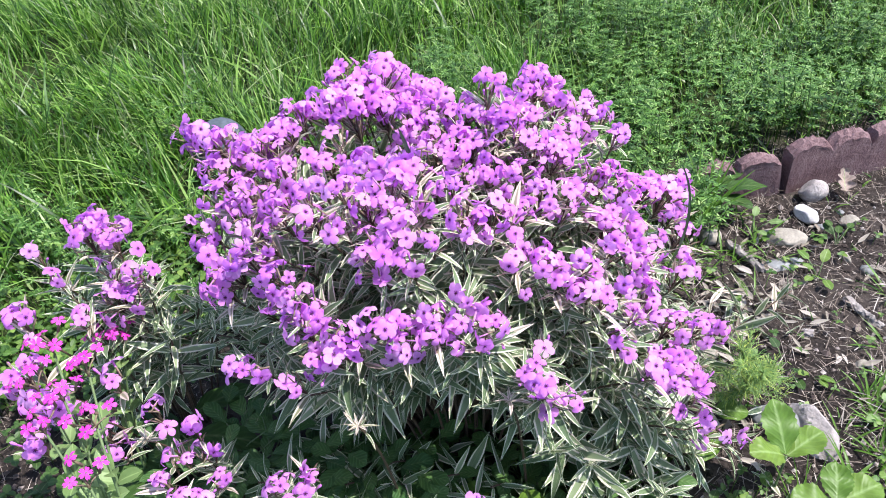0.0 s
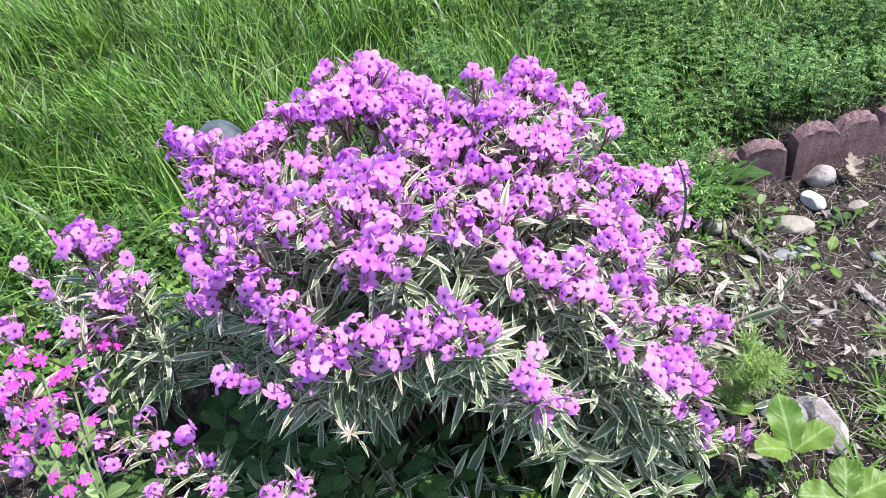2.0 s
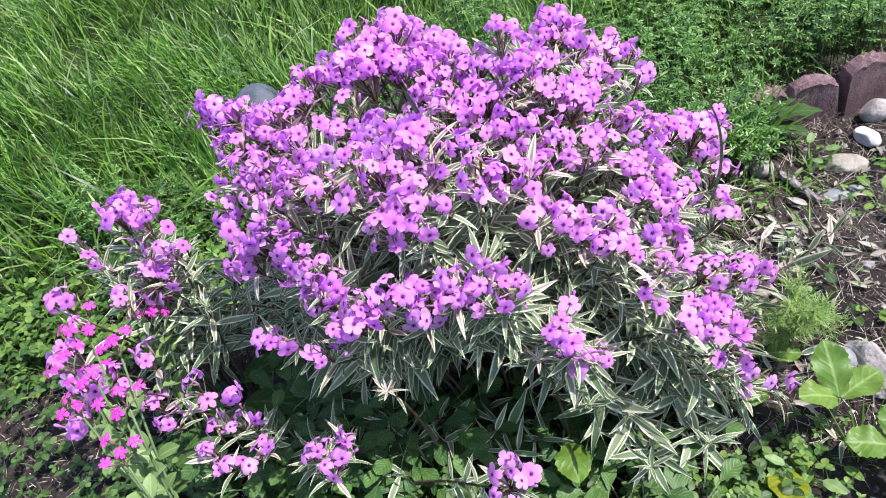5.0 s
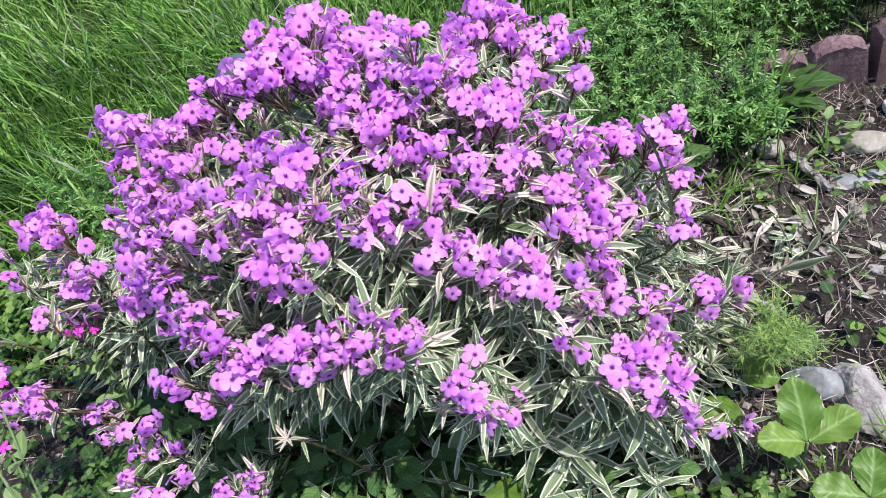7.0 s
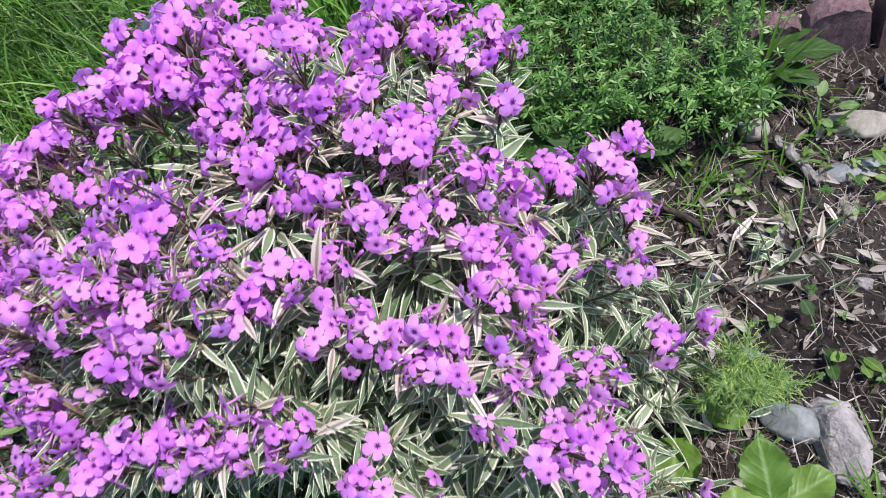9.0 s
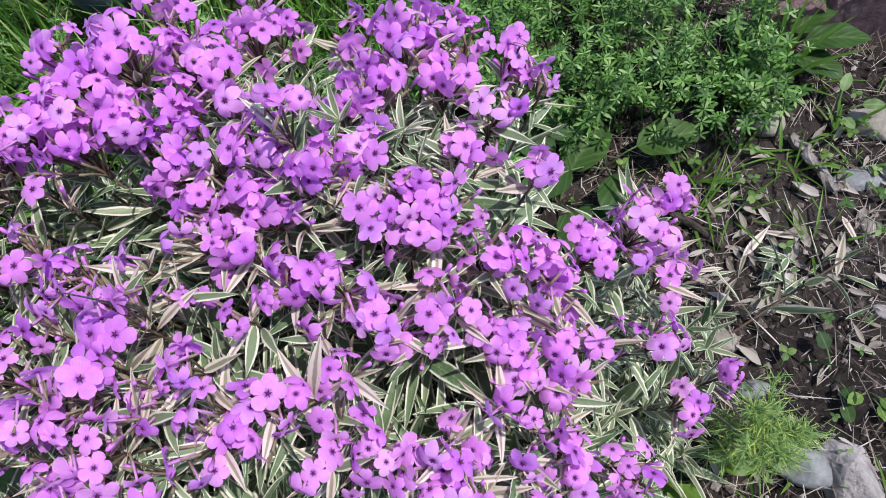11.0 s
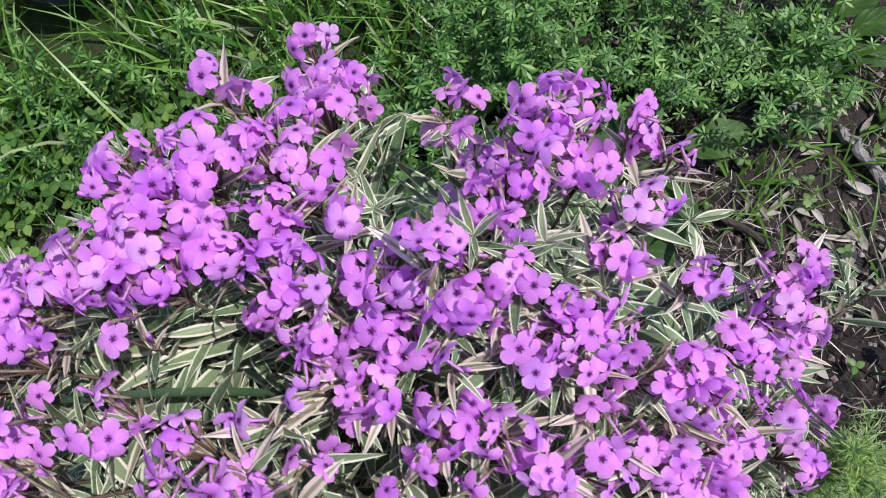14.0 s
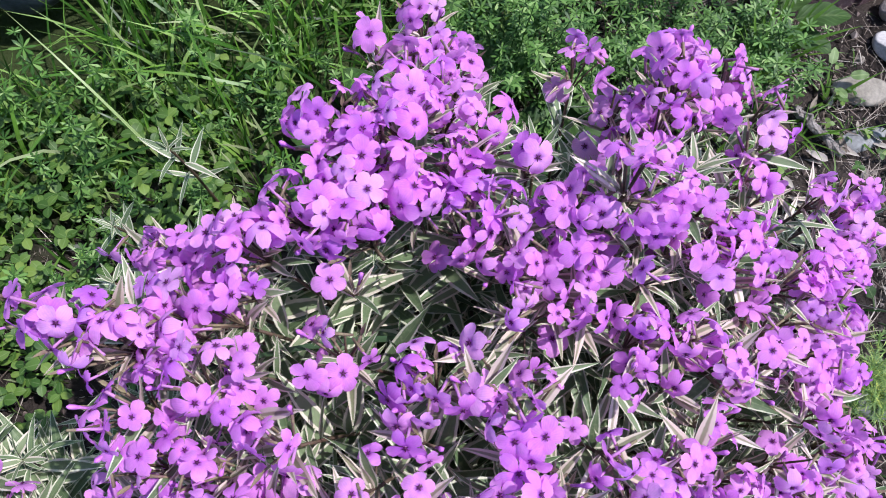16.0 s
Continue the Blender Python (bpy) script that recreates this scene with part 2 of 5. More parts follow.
def ground_mat():
    m, nt, b = start("soil", 0.95, 0.15)
    big = noise_tex(nt, 5.0, 5.0, 0.6)
    fine = noise_tex(nt, 85.0, 8.0, 0.75)
    col = ramp(nt, fine, [(0.28, (0.008, 0.007, 0.006)), (0.52, (0.029, 0.023, 0.020)), (0.75, (0.080, 0.066, 0.060))])
    col = mix_col(nt, ramp(nt, big, [(0.4, (0, 0, 0)), (0.62, (0.75, 0.75, 0.75))]), col, mix_col(nt, fine, (0.036, 0.029, 0.025), (0.13, 0.105, 0.092)))
    tc = nt.nodes.new("ShaderNodeTexCoord")
    s = nt.nodes.new("ShaderNodeSeparateXYZ")
    nt.links.new(tc.outputs["Object"], s.inputs[0])
    # turf lies behind the bed, from the left front to the right back
    line = maths(nt, "SUBTRACT", s.outputs[1], maths(nt, "ADD", maths(nt, "MULTIPLY", s.outputs[0], 0.32), 1.12))
    line = maths(nt, "ADD", line, maths(nt, "MULTIPLY", maths(nt, "SUBTRACT", big, 0.5), 0.5))
    # and all round it, two paces off
    far = nt.nodes.new("ShaderNodeVectorMath")
    far.operation = "DISTANCE"
    far.inputs[1].default_value = (0.3, 0.6, 0.0)
    nt.links.new(tc.outputs["Object"], far.inputs[0])
    away = maths(nt, "ADD", maths(nt, "SUBTRACT", far.outputs["Value"], 1.7), maths(nt, "MULTIPLY", maths(nt, "SUBTRACT", big, 0.5), 0.8))
    turf = ramp(nt, maths(nt, "MAXIMUM", line, away), [(0.0, (0, 0, 0)), (0.12, (1, 1, 1))])
    col = mix_col(nt, turf, col, mix_col(nt, fine, (0.014, 0.024, 0.008), (0.07, 0.095, 0.03)))
    nt.links.new(col, b.inputs[0])
    bump(nt, b, fine, 0.9, 0.012)
    return m


M_soil = ground_mat()


# ---- building blocks ----
class Sheet:
    """Gathers pieces of mesh, each with its own uv and material, into one mesh."""

    def __init__(self):
        self.v, self.uv, self.f, self.m, self.n = [], [], [], [], 0

    def add(self, verts, faces, uvs, mat=0, at=None):
        verts = np.asarray(verts, float)
        if at is not None:
            verts = verts @ at[:3, :3].T + at[:3, 3]
        self.v.append(verts)
        self.uv.append(np.asarray(uvs, float))
        n = self.n
        self.f += [tuple(i + n for i in q) for q in faces]
        self.m += [mat] * len(faces)
        self.n += len(verts)

    def mesh(self, name, mats, smooth=True):
        me = bpy.data.meshes.new(name)
        v = np.vstack(self.v)
        me.from_pydata(v.tolist(), [], self.f)
        for mt in mats:
            me.materials.append(mt)
        me.polygons.foreach_set("material_index", self.m)
        lay = me.uv_layers.new(name="UVMap")
        idx = np.empty(len(me.loops), int)
        me.loops.foreach_get("vertex_index", idx)
        lay.data.foreach_set("uv", np.vstack(self.uv)[idx].ravel())
        if smooth:
            me.polygons.foreach_set("use_smooth", [True] * len(me.polygons))
        me.update()
        return me


def part(name, me, parent=None, m=None, label=""):
    ob = new(name, me)
    ob.parent = parent
    if m is not None:
        ob.matrix_basis = Matrix(m) if not isinstance(m, Matrix) else m
    return tagged(ob, label)


def thing(name, label, category, group="", at=(0, 0, 0)):
    ob = new(name)
    ob.empty_display_size = 0.05
    ob.location = at
    return tagged(ob, label, category, group)


def unit(v):
    v = np.asarray(v, float)
    return v / (np.linalg.norm(v) + 1e-12)


def aim(pos, along, up=(0, 0, 1), s=1.0):
    """A 4x4 whose y runs along, whose z is near up."""
    y = unit(along)
    x = np.cross(y, up)
    if np.linalg.norm(x) < 1e-4:
        x = np.cross(y, (1, 0.2, 0))
    x = unit(x)
    z = np.cross(x, y)
    m = np.eye(4)
    m[:3, 0], m[:3, 1], m[:3, 2], m[:3, 3] = x * s, y * s, z * s, pos
    return m


def leaf_geo(L, W, shape="lance", seg=8, cols=4, fold=0.25, droop=0.25, twist=0.0, wave=0.0, rng=None):
    """A leaf along +y: outline by shape, a keel, a droop, a twist and waved edges."""
    s = np.linspace(0, 1, seg + 1)
    if shape == "lance":
        w = np.sin(np.pi * s ** 0.72) ** 0.95
    elif shape == "oval":
        w = np.sin(np.pi * s ** 0.85) ** 0.62
    elif shape == "crenate":
        w = np.sin(np.pi * s ** 1.15) ** 0.66 * (1 + 0.05 * np.cos(s * 2 * np.pi * 9))
    elif shape == "round":
        w = np.sin(np.pi * (0.06 + 0.94 * s)) ** 0.5
    elif shape == "wedge":
        w = np.sin(np.pi * s ** 1.5) ** 0.7
    else:
        w = (1 - s ** 2.2) * (0.55 + 0.45 * np.minimum(1, s * 5))
    w = np.maximum(w, 0.02) * W / 2
    c = np.linspace(-1, 1, cols + 1)
    ph = rng.random() * 6 if rng else 0.0
    ang = droop * 2.0 * s
    y = np.r_[0, np.cumsum(np.cos((ang[1:] + ang[:-1]) / 2))] * L / seg
    z = -np.r_[0, np.cumsum(np.sin((ang[1:] + ang[:-1]) / 2))] * L / seg
    V, UV = [], []
    for i in range(seg + 1):
        tw = twist * s[i]
        for k in c:
            dx, dz = k * w[i], fold * abs(k) * w[i] + wave * W * abs(k) * math.sin(s[i] * 14 + ph + k)
            V.append((dx * math.cos(tw) - dz * math.sin(tw), y[i] + dz * math.sin(ang[i]), z[i] + dx * math.sin(tw) + dz * math.cos(tw) * math.cos(ang[i])))
            UV.append(((k + 1) / 2, s[i]))
    F = [(i * (cols + 1) + j, i * (cols + 1) + j + 1, (i + 1) * (cols + 1) + j + 1, (i + 1) * (cols + 1) + j) for i in range(seg) for j in range(cols)]
    return V, F, UV


def tube_geo(pts, r0, r1, sides=6, swell=None):
    pts = np.asarray(pts, float)
    n = len(pts)
    V, UV = [], []
    for i in range(n):
        t = unit(pts[min(i + 1, n - 1)] - pts[max(i - 1, 0)])
        a = unit(np.cross(t, (0.31, 0.9, 0.2)))
        b = np.cross(t, a)
        r = r0 * swell[i] if swell else r0 + (r1 - r0) * i / (n - 1)
        for k in range(sides):
            q = 2 * math.pi * k / sides
            V.append(pts[i] + r * (a * math.cos(q) + b * math.sin(q)))
            UV.append((0.15, i / (n - 1)))
    F = [(i * sides + k, i * sides + (k + 1) % sides, (i + 1) * sides + (k + 1) % sides, (i + 1) * sides + k) for i in range(n - 1) for k in range(sides)]
    F += [tuple(range(sides))[::-1], tuple((n - 1) * sides + k for k in range(sides))]
    return V, F, UV


def bezier(a, b, c, n=8):
    s = np.linspace(0, 1, n)[:, None]
    return (1 - s) ** 2 * np.asarray(a) + 2 * s * (1 - s) * np.asarray(b) + s ** 2 * np.asarray(c)


def turf_line(x):
    """Where the bed ends and the long grass begins."""
    return 1.12 + 0.32 * x


def ground_z(x, y):
    return 0.006 * math.sin(7 * x + 1) * math.sin(6 * y) + 0.008 * noise.noise((x * 3, y * 3, 0.0)) + 0.004 * noise.noise((x * 14, y * 14, 1.0))


# ---- the ground, one sheet to the horizon ----
def build_ground():
    def axis(lo, hi, near_lo, near_hi, step):
        near = list(np.arange(near_lo, near_hi + 1e-6, step))
        far = [0.3, 0.8, 2, 6, 20, 80, 400, 2500]
        return [near_lo - d for d in reversed(far)] + near + [near_hi + d for d in far]
    xs, ys = axis(0, 0, -1.2, 1.4, 0.02), axis(0, 0, 0.2, 2.4, 0.02)
    verts = [(x, y, ground_z(x, y) if -1.3 < x < 1.5 and 0.1 < y < 2.6 else 0.0) for y in ys for x in xs]
    nx = len(xs)
    faces = [(j * nx + i, j * nx + i + 1, (j + 1) * nx + i + 1, (j + 1) * nx + i) for j in range(len(ys) - 1) for i in range(nx - 1)]
    sh = Sheet()
    sh.add(verts, faces, [(0, 0)] * len(verts))
    tagged(part("ground", sh.mesh("ground", [M_soil])), "dark brown garden soil running under the turf", "ground", kind="structure")


build_ground()


# ---- the scalloped edging of the bed ----
def edging_block(n_scallops, pitch, depth, height, rng):
    """One cast block: rounded humps along its top, rough upper faces."""
    sh = Sheet()
    k = 10
    L = n_scallops * pitch
    xs = np.linspace(0.0015, L - 0.0015, n_scallops * k + 1)
    ys = np.linspace(0, depth, 6)
    top = []
    for x in xs:
        u = (x / pitch) % 1.0
        hump = math.sqrt(max(0.0, 1 - (2 * u - 1) ** 2)) if 0 < u < 1 else 0.0
        top.append(height * (0.80 + 0.20 * hump ** 0.8))
    V, idx = [], {}
    for i, x in enumerate(xs):
        for j, y in enumerate(ys):
            edge = 0.006 if j in (0, 5) else 0.0
            idx[i, j] = len(V)
            V.append((x, y + 0.0012 * rng.uniform(-1, 1), top[i] - edge + rng.uniform(-0.0030, 0.0030)))
    low = {}
    for i, x in enumerate(xs):
        for j in (0, 5):
            for q in range(4):
                low[i, j, q] = len(V)
                V.append((x, ys[j] + (0.001 if j == 0 else -0.001) * rng.random(), (top[i] - 0.010) * q / 3))
    F = [(idx[i, j], idx[i + 1, j], idx[i + 1, j + 1], idx[i, j + 1]) for i in range(len(xs) - 1) for j in range(5)]
    for i in range(len(xs) - 1):
        for q in range(3):
            F.append((low[i, 0, q], low[i + 1, 0, q], low[i + 1, 0, q + 1], low[i, 0, q + 1]))
            F.append((low[i + 1, 5, q], low[i, 5, q], low[i, 5, q + 1], low[i + 1, 5, q + 1]))
        F.append((low[i, 0, 3], low[i + 1, 0, 3], idx[i + 1, 0], idx[i, 0]))
        F.append((low[i + 1, 5, 3], low[i, 5, 3], idx[i, 5], idx[i + 1, 5]))
    for i, flip in ((0, False), (len(xs) - 1, True)):
        ring = [low[i, 0, q] for q in range(4)] + [idx[i, j] for j in range(6)] + [low[i, 5, q] for q in (3, 2, 1, 0)]
        F.append(tuple(ring if flip else ring[::-1]))
    sh.add(V, F, [(0, 0)] * len(V))
    return sh.mesh("edging_block", [M_concrete], smooth=False)


def build_edging():
    rng = random.Random(5)
    # each block: scallops, foot of its front, height of the foot, heading, tilt along its length
    for n, x, y, lift, turn, tilt in ((2, 0.466, 1.209, -0.070, 3.0, -7.0), (4, 0.628, 1.218, -0.036, 13.5, -0.6),
                                      (4, 0.949, 1.297, -0.033, 16.0, 0.4), (4, 1.264, 1.389, -0.034, 18.0, 0.0)):
        me = edging_block(n, 0.080, 0.032, 0.130, rng)
        ob = part("edging_block", me, None, pose(x, y, lift, 0, tilt, turn))
        tagged(ob, "scalloped reddish-brown concrete edging block standing in the soil", "edging block", "blocks of the bed's edging")


build_edging()


# ---- stones and wood on the soil ----
def stone(name, x, y, z, size, mat, seed, label, category, turn=0.0, rough=0.16, cuts=3):
    """A stone: a ball pushed about by noise and cut by a few flat faces, partly sunk in the soil."""
    rng = random.Random(seed)
    bm = bmesh.new()
    bmesh.ops.create_icosphere(bm, subdivisions=4, radius=1.0)
    planes = [(Vector((rng.uniform(-1, 1), rng.uniform(-1, 1), rng.uniform(-0.1, 1))).normalized(), rng.uniform(0.58, 0.80)) for _ in range(cuts)]
    for v in bm.verts:
        p = v.co.copy()
        p *= 1 + rough * noise.noise(p * 1.3 + Vector((seed, 0, 0))) + rough * 0.35 * noise.noise(p * 4 + Vector((0, seed, 0)))
        for nrm, d in planes:
            over = p.dot(nrm) - d
            if over > 0:
                p -= nrm * over * 0.92
        p *= 1 + 0.02 * noise.noise(p * 12)
        v.co = Vector((p.x * size[0], p.y * size[1], p.z * size[2]))
    me = bpy.data.meshes.new(name)
    for f in bm.faces:
        f.smooth = cuts < 8
    bm.to_mesh(me)
    bm.free()
    me.materials.append(mat)
    return tagged(part(name, me, None, pose(x, y, z, 0, 0, turn)), label, category)


stone("rock", 0.488, 0.684, 0.004, (0.034, 0.056, 0.040), M_rock, 3, "pale grey angular rock half sunk in the soil", "rock", 18, 0.22, 11)
stone("stone", 0.444, 0.702, 0.012, (0.032, 0.019, 0.019), M_slab, 8, "bluish-grey smooth flat stone beside the rock", "stone", -24, 0.08, 2)
stone("stone", 0.638, 1.141, 0.006, (0.017, 0.026, 0.014), M_white, 12, "white pebble lying on bare soil", "stone", 15, 0.1, 3)
stone("stone", 0.668, 1.196, 0.014, (0.027, 0.019, 0.022), M_rock, 21, "rounded grey stone against the edging", "stone", 10, 0.08, 1)
stone("stone", 0.580, 1.085, 0.002, (0.040, 0.022, 0.012), M_tan, 31, "flat tan stone set in the soil", "stone", -8, 0.12, 2)
stone("stone", 0.552, 1.018, 0.000, (0.040, 0.015, 0.008), M_slab, 33, "flat dark grey stone set in the soil", "stone", 12, 0.15, 2)
stone("stone", 0.458, 1.092, 0.006, (0.020, 0.016, 0.016), M_tan, 35, "tan stone half hidden by weeds", "stone", 0, 0.15, 2)
stone("stone", 0.384, 0.828, 0.004, (0.017, 0.018, 0.015), M_tan, 41, "pale tan stone under the phlox leaves", "stone", 30, 0.1, 2)
stone("stone", 0.432, 0.868, 0.001, (0.026, 0.014, 0.010), M_tan, 43, "flat brownish stone among dry leaves", "stone", 14, 0.1, 2)
stone("stone", 0.704, 1.118, 0.003, (0.018, 0.012, 0.010), M_tan, 47, "small pale stone on the soil", "stone", 14, 0.1, 2)
stone("boulder", -0.450, 1.370, 0.076, (0.056, 0.054, 0.058), M_ball, 51, "dark bluish-grey round boulder in the long grass", "boulder", 0, 0.06, 0)


def stick(name, a, b, r, seed, label, mat=None, knots=0.25):
    rng = np.random.default_rng(seed)
    pts = np.linspace(a, b, 12) + rng.normal(0, r * knots, (12, 3))
    sh = Sheet()
    V, F, UV = tube_geo(pts, r, r * 0.8, 10)
    V = np.asarray(V) + rng.normal(0, r * 0.16, (len(V), 3))
    sh.add(V, F, UV)
    return tagged(part(name, sh.mesh(name, [mat or M_wood], False)), label, "stick")


stick("stick", (0.622, 0.922, 0.010), (0.646, 0.860, 0.009), 0.0065, 2, "short grey weathered stick on bare soil")
stick("bark_piece", (0.480, 1.076, 0.010), (0.518, 0.998, 0.007), 0.0062, 3, "flaking grey bark piece lying on the soil")
stick("stick", (0.560, 0.760, 0.006), (0.470, 0.835, 0.010), 0.0022, 4, "thin brown twig among the litter", M_rotten)
stick("stick", (0.395, 0.935, 0.008), (0.300, 1.015, 0.012), 0.0042, 5, "dark rotting stick under the weeds", M_rotten)


# ---- variegated phlox ----
def petal_ring(rng, R, mat, petals=5, cup=0.12, width=0.98, notch=0.0, sh=None, at=None):
    """Five rounded petals, narrow at the throat, laid a little over one another."""
    sh = sh or Sheet()
    for p in range(petals):
        a = 2 * math.pi * p / petals + rng.uniform(-0.06, 0.06)
        seg, cols = 5, 4
        size, tip = R * rng.uniform(0.90, 1.08), rng.uniform(-0.24, 0.20)
        V, UV = [], []
        for i in range(seg + 1):
            s = i / seg
            w = width * size * 0.43 * (0.15 + 0.85 * math.sin(min(1.0, s / 0.72) ** 1.1 * math.pi / 2)) * (1.0 if s < 0.66 else math.sqrt(max(0.0, 1 - ((s - 0.66) / 0.365) ** 2)))
            for k in range(cols + 1):
                c = 2 * k / cols - 1
                y = 0.06 * size + s * size * (0.94 - notch * (1 - abs(c)) * s)
                z = cup * size * (s * (1 - s) * 1.6) - cup * 0.7 * size * s * s + 0.08 * size * (c * c) * s * (1 if tip > 0 else -1) + tip * size * s * s + 0.010 * size * c
                V.append((c * w, y, z))
                UV.append(((c + 1) / 2, s))
        F = [(i * (cols + 1) + j, i * (cols + 1) + j + 1, (i + 1) * (cols + 1) + j + 1, (i + 1) * (cols + 1) + j) for i in range(seg) for j in range(cols)]
        m = np.eye(4)
        m[0, 0], m[0, 1], m[1, 0], m[1, 1] = math.cos(a), -math.sin(a), math.sin(a), math.cos(a)
        sh.add(V, F, UV, mat, m if at is None else at @ m)
    return sh


def phlox_flower(seed):
    rng = random.Random(seed)
    sh = petal_ring(rng, 0.0099, 0, 5, rng.choice((0.05, 0.12, 0.2, 0.35, 0.6)), rng.uniform(0.86, 1.02))
    V, F, UV = tube_geo([(0, 0, 0.0006), (0, 0, 0.0013)], 0.0010, 0.0007, 7)
    sh.add(V, F, UV, 1)
    for p in range(5):
        a = 2 * math.pi * p / 5
        d = np.array((-math.sin(a), math.cos(a), 0))
        e = np.array((math.cos(a), math.sin(a), 0))
        sh.add([d * 0.0008 - e * 0.0005 + (0, 0, 0.0010), d * 0.0008 + e * 0.0005 + (0, 0, 0.0010), d * 0.0025 + (0, 0, 0.0013)], [(0, 1, 2)], [(0, 0)] * 3, 1)
    V, F, UV = tube_geo([(0, 0, 0), (0.0003, 0, -0.006), (0.001, 0.0006, -0.013)], 0.0010, 0.0008, 6)
    sh.add(V, F, UV, 2)
    return sh.mesh("flower", [M_petal, M_eye, M_tube])


FLOWERS = [phlox_flower(100 + i) for i in range(12)]
rl = random.Random(77)
LEAVES = []
for i in range(10):
    g = Sheet()
    g.add(*leaf_geo(1.0, rl.uniform(0.13, 0.205), "lance", 9, 4, rl.uniform(0.1, 0.4), rl.uniform(-0.12, 0.45), rl.uniform(-0.9, 0.9), 0.04, rl))
    LEAVES.append((g.v[0], list(g.f), g.uv[0], g.mesh("leaf", [M_leaf]), g.mesh("bract", [M_bract])))


class Phlox:
    """One clump: stems from a crown, pairs of leaves, heads of flowers."""

    def __init__(self, label, centre, near, seed, out=1.0, group="", size=0.050):
        self.root = thing("phlox_clump", label, "phlox", group)
        self.c, self.near, self.rng, self.out = np.array(centre, float), near, random.Random(seed), out
        self.mass, self.count, self.size = Sheet(), 0, size

    def leaf(self, p, d, L, up=(0, 0, 1), bract=False):
        r = self.rng
        v, f, uv, me, dry = r.choice(LEAVES)
        m = aim(p, d, np.asarray(up) + np.array([r.uniform(-0.5, 0.5), r.uniform(-0.5, 0.5), 0]), L)
        if self.near(p) and self.count < 300:
            part("bract" if bract else "leaf", dry if bract else me, self.root, m.tolist())
            self.count += 1
        else:
            self.mass.add(v, f, uv, 1 if bract else 0, m)

    def stem(self, tip, base=None, nodes=9, size=None, bare=0.40, spread=0.85, crown=False):
        r, size = self.rng, size or self.size
        tip = np.asarray(tip, float)
        if base is None:
            base = self.c + (tip - self.c) * (0.42, 0.42, 0) * r.uniform(0.7, 1.15)
            base[2] = 0
        mid = base + (tip - base) * (0.35, 0.35, 0.72)
        pts = bezier(base, mid, tip, 9)
        sh = Sheet()
        sh.add(*tube_geo(pts, 0.0019, 0.0011, 6))
        part("stem", sh.mesh("stem", [M_stem]), self.root)
        a0 = r.uniform(0, 6.3)
        for k in range(nodes):
            s = bare + (1 - bare) * (k + 0.6) / nodes
            s = min(s, 0.97)
            q = s * 8
            i = min(int(q), 7)
            p = pts[i] + (pts[i + 1] - pts[i]) * (q - i)
            t = unit(pts[i + 1] - pts[i])
            a = a0 + k * math.pi / 2 + r.uniform(-0.5, 0.5)
            e1 = unit(np.cross(t, (0.2, 1, 0.1)))
            e2 = np.cross(t, e1)
            rise = 0.15 + 0.55 * s + r.uniform(-0.45, 0.45)
            L = size * (0.75 + 0.5 * math.sin(math.pi * min(1, s * 0.9))) * r.uniform(0.8, 1.2) * (0.72 if s > 0.9 else 1.0)
            for sg in (1, -1):
                side = sg * (math.cos(a) * e1 + math.sin(a) * e2)
                self.leaf(p, spread * side + rise * t, L, t)
        if crown:
            for k in range(8):
                a = k * 2.4 + r.random()
                self.leaf(tip, np.array((math.cos(a), math.sin(a), r.uniform(0.3, 1.6))), size * r.uniform(0.35, 0.65))
        return pts

    def head(self, x, y, z, rad, stemmed=True, face=None):
        """A head of flowers round a point, each on its own stalk."""
        r = self.rng
        c = np.array((x, y, z))
        away = unit((c - self.c) * (1, 1, 0)) * min(1.0, 2.6 * np.linalg.norm((c - self.c)[:2])) if face is None else np.asarray(face, float)
        n = max(1, round((2.5 if y > 0.79 else 2.2) * (rad / 0.0098) ** 2))
        axis = unit(np.array((0, 0, 1.0)) + 0.75 * self.out * away)
        e1 = unit(np.cross(axis, (0.3, 0.9, 0.2)))
        e2 = np.cross(axis, e1)
        base = c - axis * (0.030 + rad * 0.6)
        stalks, flowers = Sheet(), []
        for k in range(n):
            q = math.sqrt((k + 0.4) / n) * rad * 1.12
            a = k * 2.39996 + r.uniform(-0.3, 0.3)
            side = e1 * math.cos(a) + e2 * math.sin(a)
            drop = r.uniform(0.004, 0.034) if n > 3 and r.random() < 0.32 else 0.0
            p = c + side * (q + drop * 0.3) + axis * (0.35 * rad * (1 - (q / (rad * 1.12 + 1e-6)) ** 2) + r.uniform(-0.006, 0.006) - drop)
            nrm = unit(axis * 0.68 + side * (1.0 * q / (rad + 1e-6) + 14 * drop) + np.array([r.gauss(0, 0.54), r.gauss(-0.12, 0.54), r.gauss(0, 0.45)]))
            m = aim(p, np.cross(nrm, (math.cos(a * 3), math.sin(a * 3), 0.3)), nrm, r.uniform(0.75, 1.18))
            flowers.append(m)
            stalks.add(*tube_geo(bezier(base, base + axis * 0.012, p - nrm * 0.012, 4), 0.0008, 0.0007, 4), 0)
            stalks.add(*tube_geo([p - nrm * 0.017, p - nrm * 0.011, p - nrm * 0.006], 0.0008, 0.0012, 5), 1)
